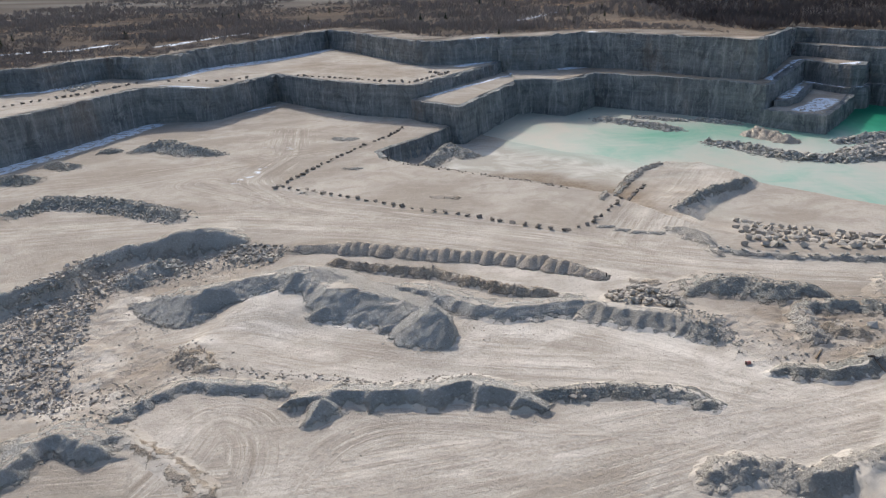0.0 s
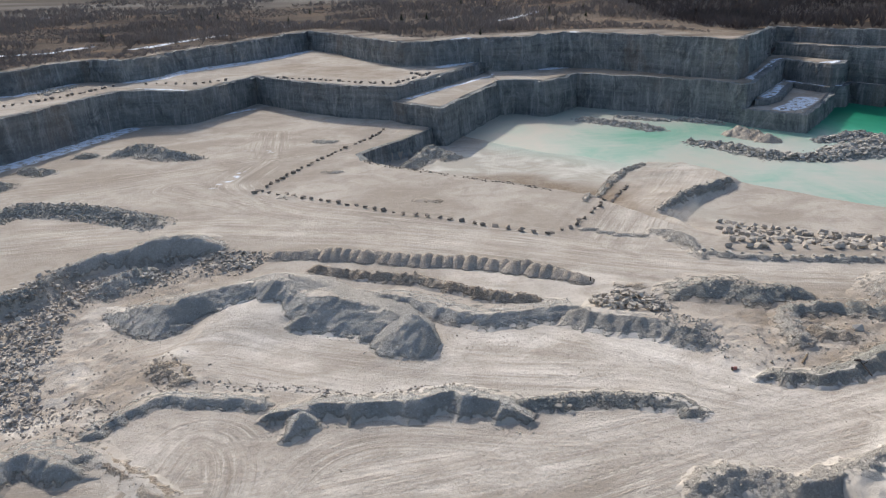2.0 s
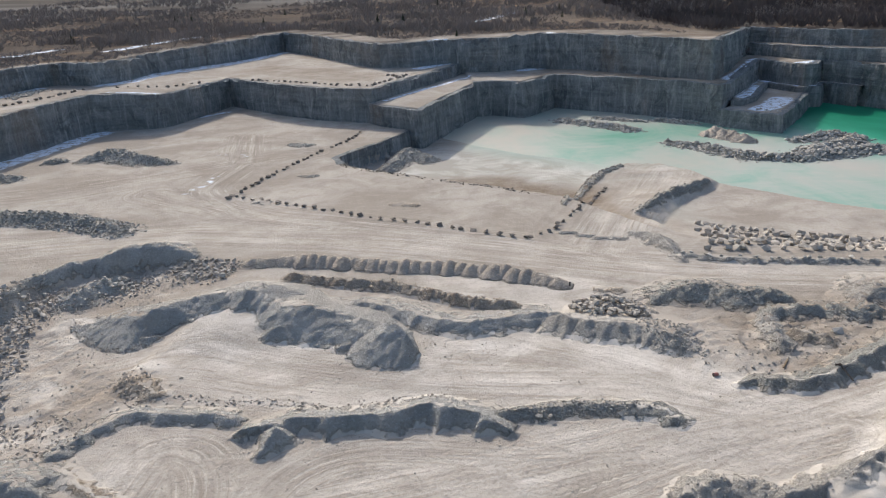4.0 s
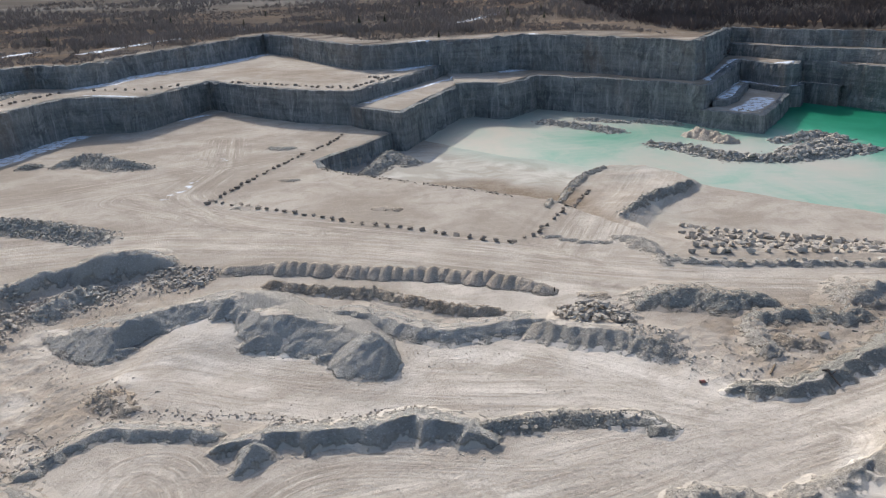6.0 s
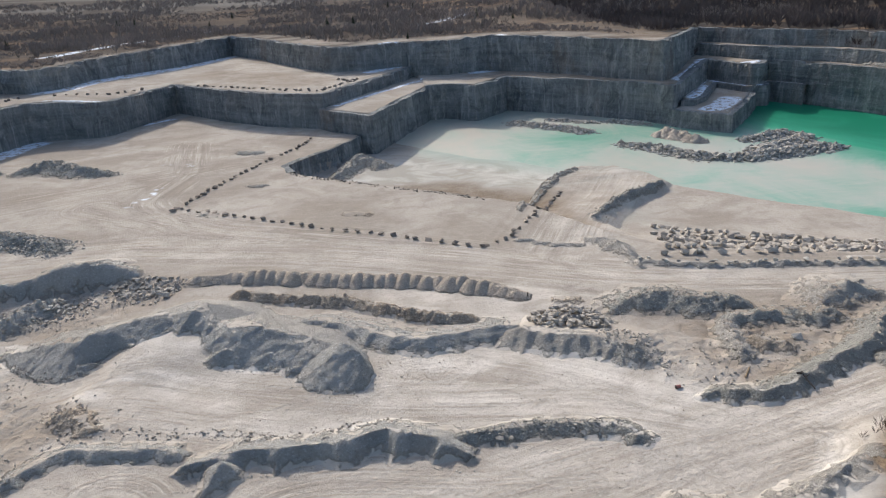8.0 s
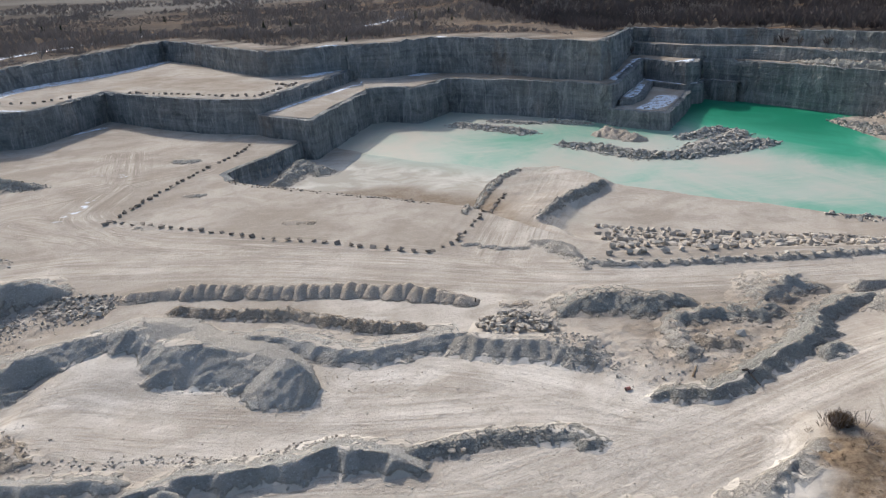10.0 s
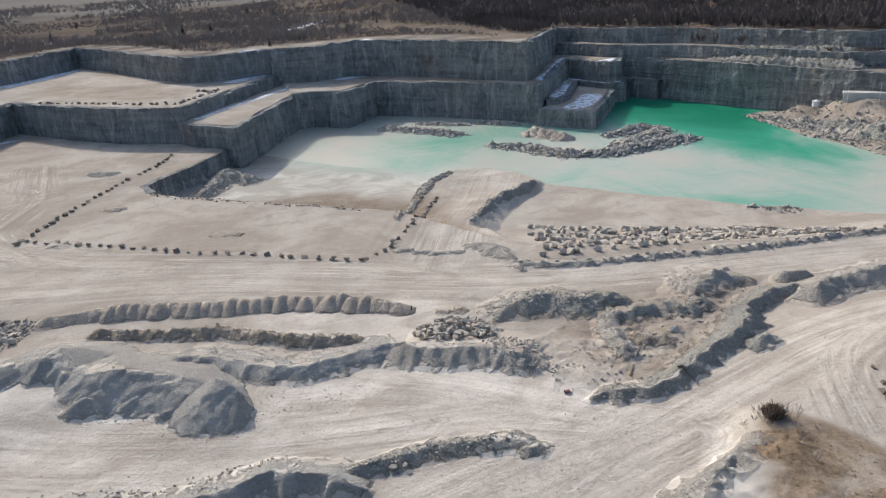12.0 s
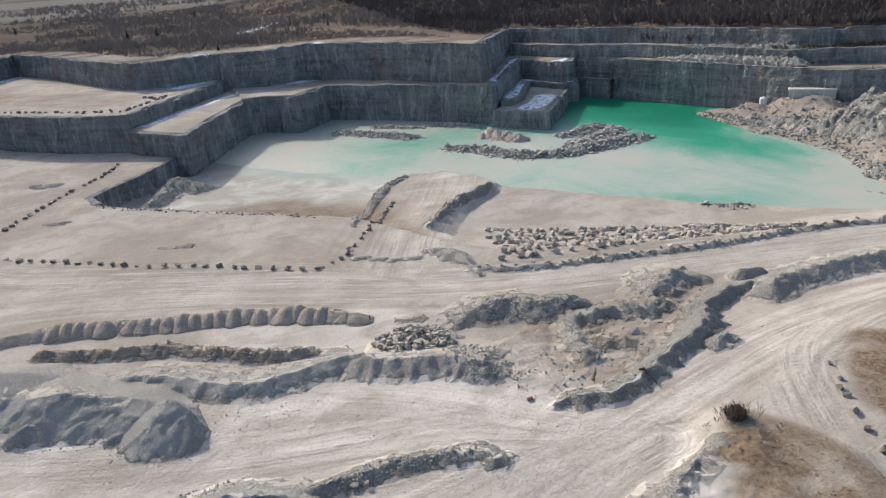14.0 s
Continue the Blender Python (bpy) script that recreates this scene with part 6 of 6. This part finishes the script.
def woods(name, want, seed, material, label, where, tall, spread_r, per=(8, 13), wide=0.02):
    r = random.Random(seed)
    spots = []
    while len(spots) < want:
        n = 4000
        xs = np.array([r.uniform(where[0], where[1]) for _ in range(n)])
        ys = where[2] + (where[3] - where[2]) * np.array([r.random() ** 1.5 for _ in range(n)])
        d = sdist(xs, ys, RIM)
        patch = waves(xs, ys, 55, seed, 4)
        bare = waves(xs, ys, 130, 61 + seed, 2)
        strip = 12 * step(-120, 0, xs) * step(190, 140, xs)
        ok = (d > 6 + strip + 8 * patch - 7 * step(150, 190, xs)) & (patch > where[4])
        bald = np.zeros(n, bool)
        for line, w in (([(150, 362), (138, 425), (107, 500), (60, 520)], 8),):
            for (ax, ay), (bx, by) in zip(line[:-1], line[1:]):
                t = np.clip(((xs - ax) * (bx - ax) + (ys - ay) * (by - ay)) / ((bx - ax) ** 2 + (by - ay) ** 2), 0, 1)
                bald |= np.hypot(xs - ax - t * (bx - ax), ys - ay - t * (by - ay)) < w
        ok &= ~bald
        zs = height(xs, ys)
        for x, y, z in zip(xs[ok], ys[ok], zs[ok]):
            h = r.uniform(*tall)
            spots.append((x, y, z, h, h * spread_r * r.uniform(0.7, 1.2)))
    ob = mesh_object(name, *blades(spots[:want], seed, per, wide=wide), material)
    return tagged(ob, label, "woods", kind="stuff")


woods("scrub", 16000, 5, TWIG, "brown leafless scrub on the plateau beyond the rim", (-420, 190, 330, 900, -0.25), (0.8, 2.6), 0.8, (11, 16), 0.0085)
woods("woods", 10000, 6, TWIG, "grey-brown leafless woods beyond the pit", (-480, 260, 420, 1200, -0.02), (3, 7.0), 0.36, (18, 24), 0.0033)
woods("woods", 14000, 7, WOOD_TWIG, "dense dark leafless woods above the east wall", (150, 560, 230, 900, -0.7), (4.5, 8), 0.4, (24, 32), 0.0021)


def conifer(x, y, tall, seed):
    r = random.Random(seed)
    tree = holder("conifer", x, y, "small dark evergreen standing among leafless scrub", "tree", float(height(x, y)) - 0.1, 0, "evergreens on the plateau")
    part("trunk", rod((0, 0, 0), (0, 0, tall * 0.9), tall * 0.025, tall * 0.006, 6), TWIG, tree)
    verts, faces = [], []
    for k in range(9):
        z = tall * (0.12 + 0.86 * k / 9)
        reach = tall * 0.24 * (1 - k / 9.5) + 0.05
        for j in range(7):
            a = j * 0.9 + k * 0.5 + r.uniform(-0.2, 0.2)
            q = reach * r.uniform(0.7, 1.15)
            n = len(verts)
            verts += [(0, 0, z + tall * 0.12), (math.cos(a - 0.4) * q, math.sin(a - 0.4) * q, z - tall * 0.02), (math.cos(a + 0.4) * q, math.sin(a + 0.4) * q, z),
                      (math.cos(a) * q * 1.15, math.sin(a) * q * 1.15, z - tall * 0.04)]
            faces += [(n, n + 1, n + 3), (n, n + 3, n + 2)]
    mesh_object("crown", verts, faces, NEEDLE, parent=tree)
    return tree


r = random.Random(31)
made = 0
while made < 34:
    x, y = r.uniform(-300, 190), r.uniform(360, 760)
    if float(sdist(np.array(x), np.array(y), RIM)) > 8:
        conifer(x, y, r.uniform(3.5, 7.5), made)
        made += 1

# the dark shrub on the knoll, with dry grass and fallen twigs round it
shrub = holder("shrub", 68.1, 72.9, "dark leafless shrub on a brown knoll", "shrub")
rr = random.Random(8)
mesh_object("twigs", *blades([(rr.gauss(0, 0.35), rr.gauss(0, 0.35), -0.1, rr.uniform(1.3, 2.6), rr.uniform(0.7, 1.4)) for _ in range(60)], 9, (30, 40), wide=0.004, bow=0.022), DARK_TWIG, parent=shrub)
mesh_object("outer_twigs", *blades([(rr.gauss(0, 0.8), rr.gauss(0, 0.8), 0, rr.uniform(1.5, 3.4), 0.9) for _ in range(30)], 10, (8, 12), wide=0.003, bow=0.012), TWIG, parent=shrub)
GRASS = [(60, 56), (62, 66), (66, 72), (71, 72), (73, 62), (71, 52)]
BANK_GRASS = [(101, 80), (94, 76), (88, 70), (86, 60), (96, 55), (106, 70)]
for poly, n, seed in ((GRASS, 110, 71), (BANK_GRASS, 110, 72)):
    spots = [(x, y, z, rr.uniform(0.08, 0.2), 0.3) for x, y, z, s in scatter_in(poly, n, 0.1, 0.2, seed)]
    ob = mesh_object("dry_grass", *blades(spots, seed, (5, 8), wide=0.04), STRAW)
    tagged(ob, "tufts of dry brown grass on a knoll", "grass", kind="stuff")
spots = [(x, y, z, rr.uniform(0.7, 1.8), 0.8) for x, y, z, s in scatter_in([(64, 68), (66, 76), (71, 76), (73, 68), (68, 62)], 12, 0.1, 0.2, 73)]
ob = mesh_object("brushwood", *blades(spots, 74, (10, 16), wide=0.003, bow=0.012), TWIG)
tagged(ob, "thin leafless brush round the shrub", "brush", kind="stuff")

spots = [(x, y, float(height(x, y)), rr.uniform(1.5, 3.2), 1.3) for x, y, z, s in scatter_in([(250, 266), (262, 252), (300, 236), (290, 231), (254, 252)], 160, 0.1, 0.2, 76)]
ob = mesh_object("brushwood", *blades(spots, 77, (14, 20), wide=0.008), DARK_TWIG)
tagged(ob, "reddish-brown brush on the terrace above the wall", "brush", kind="stuff")
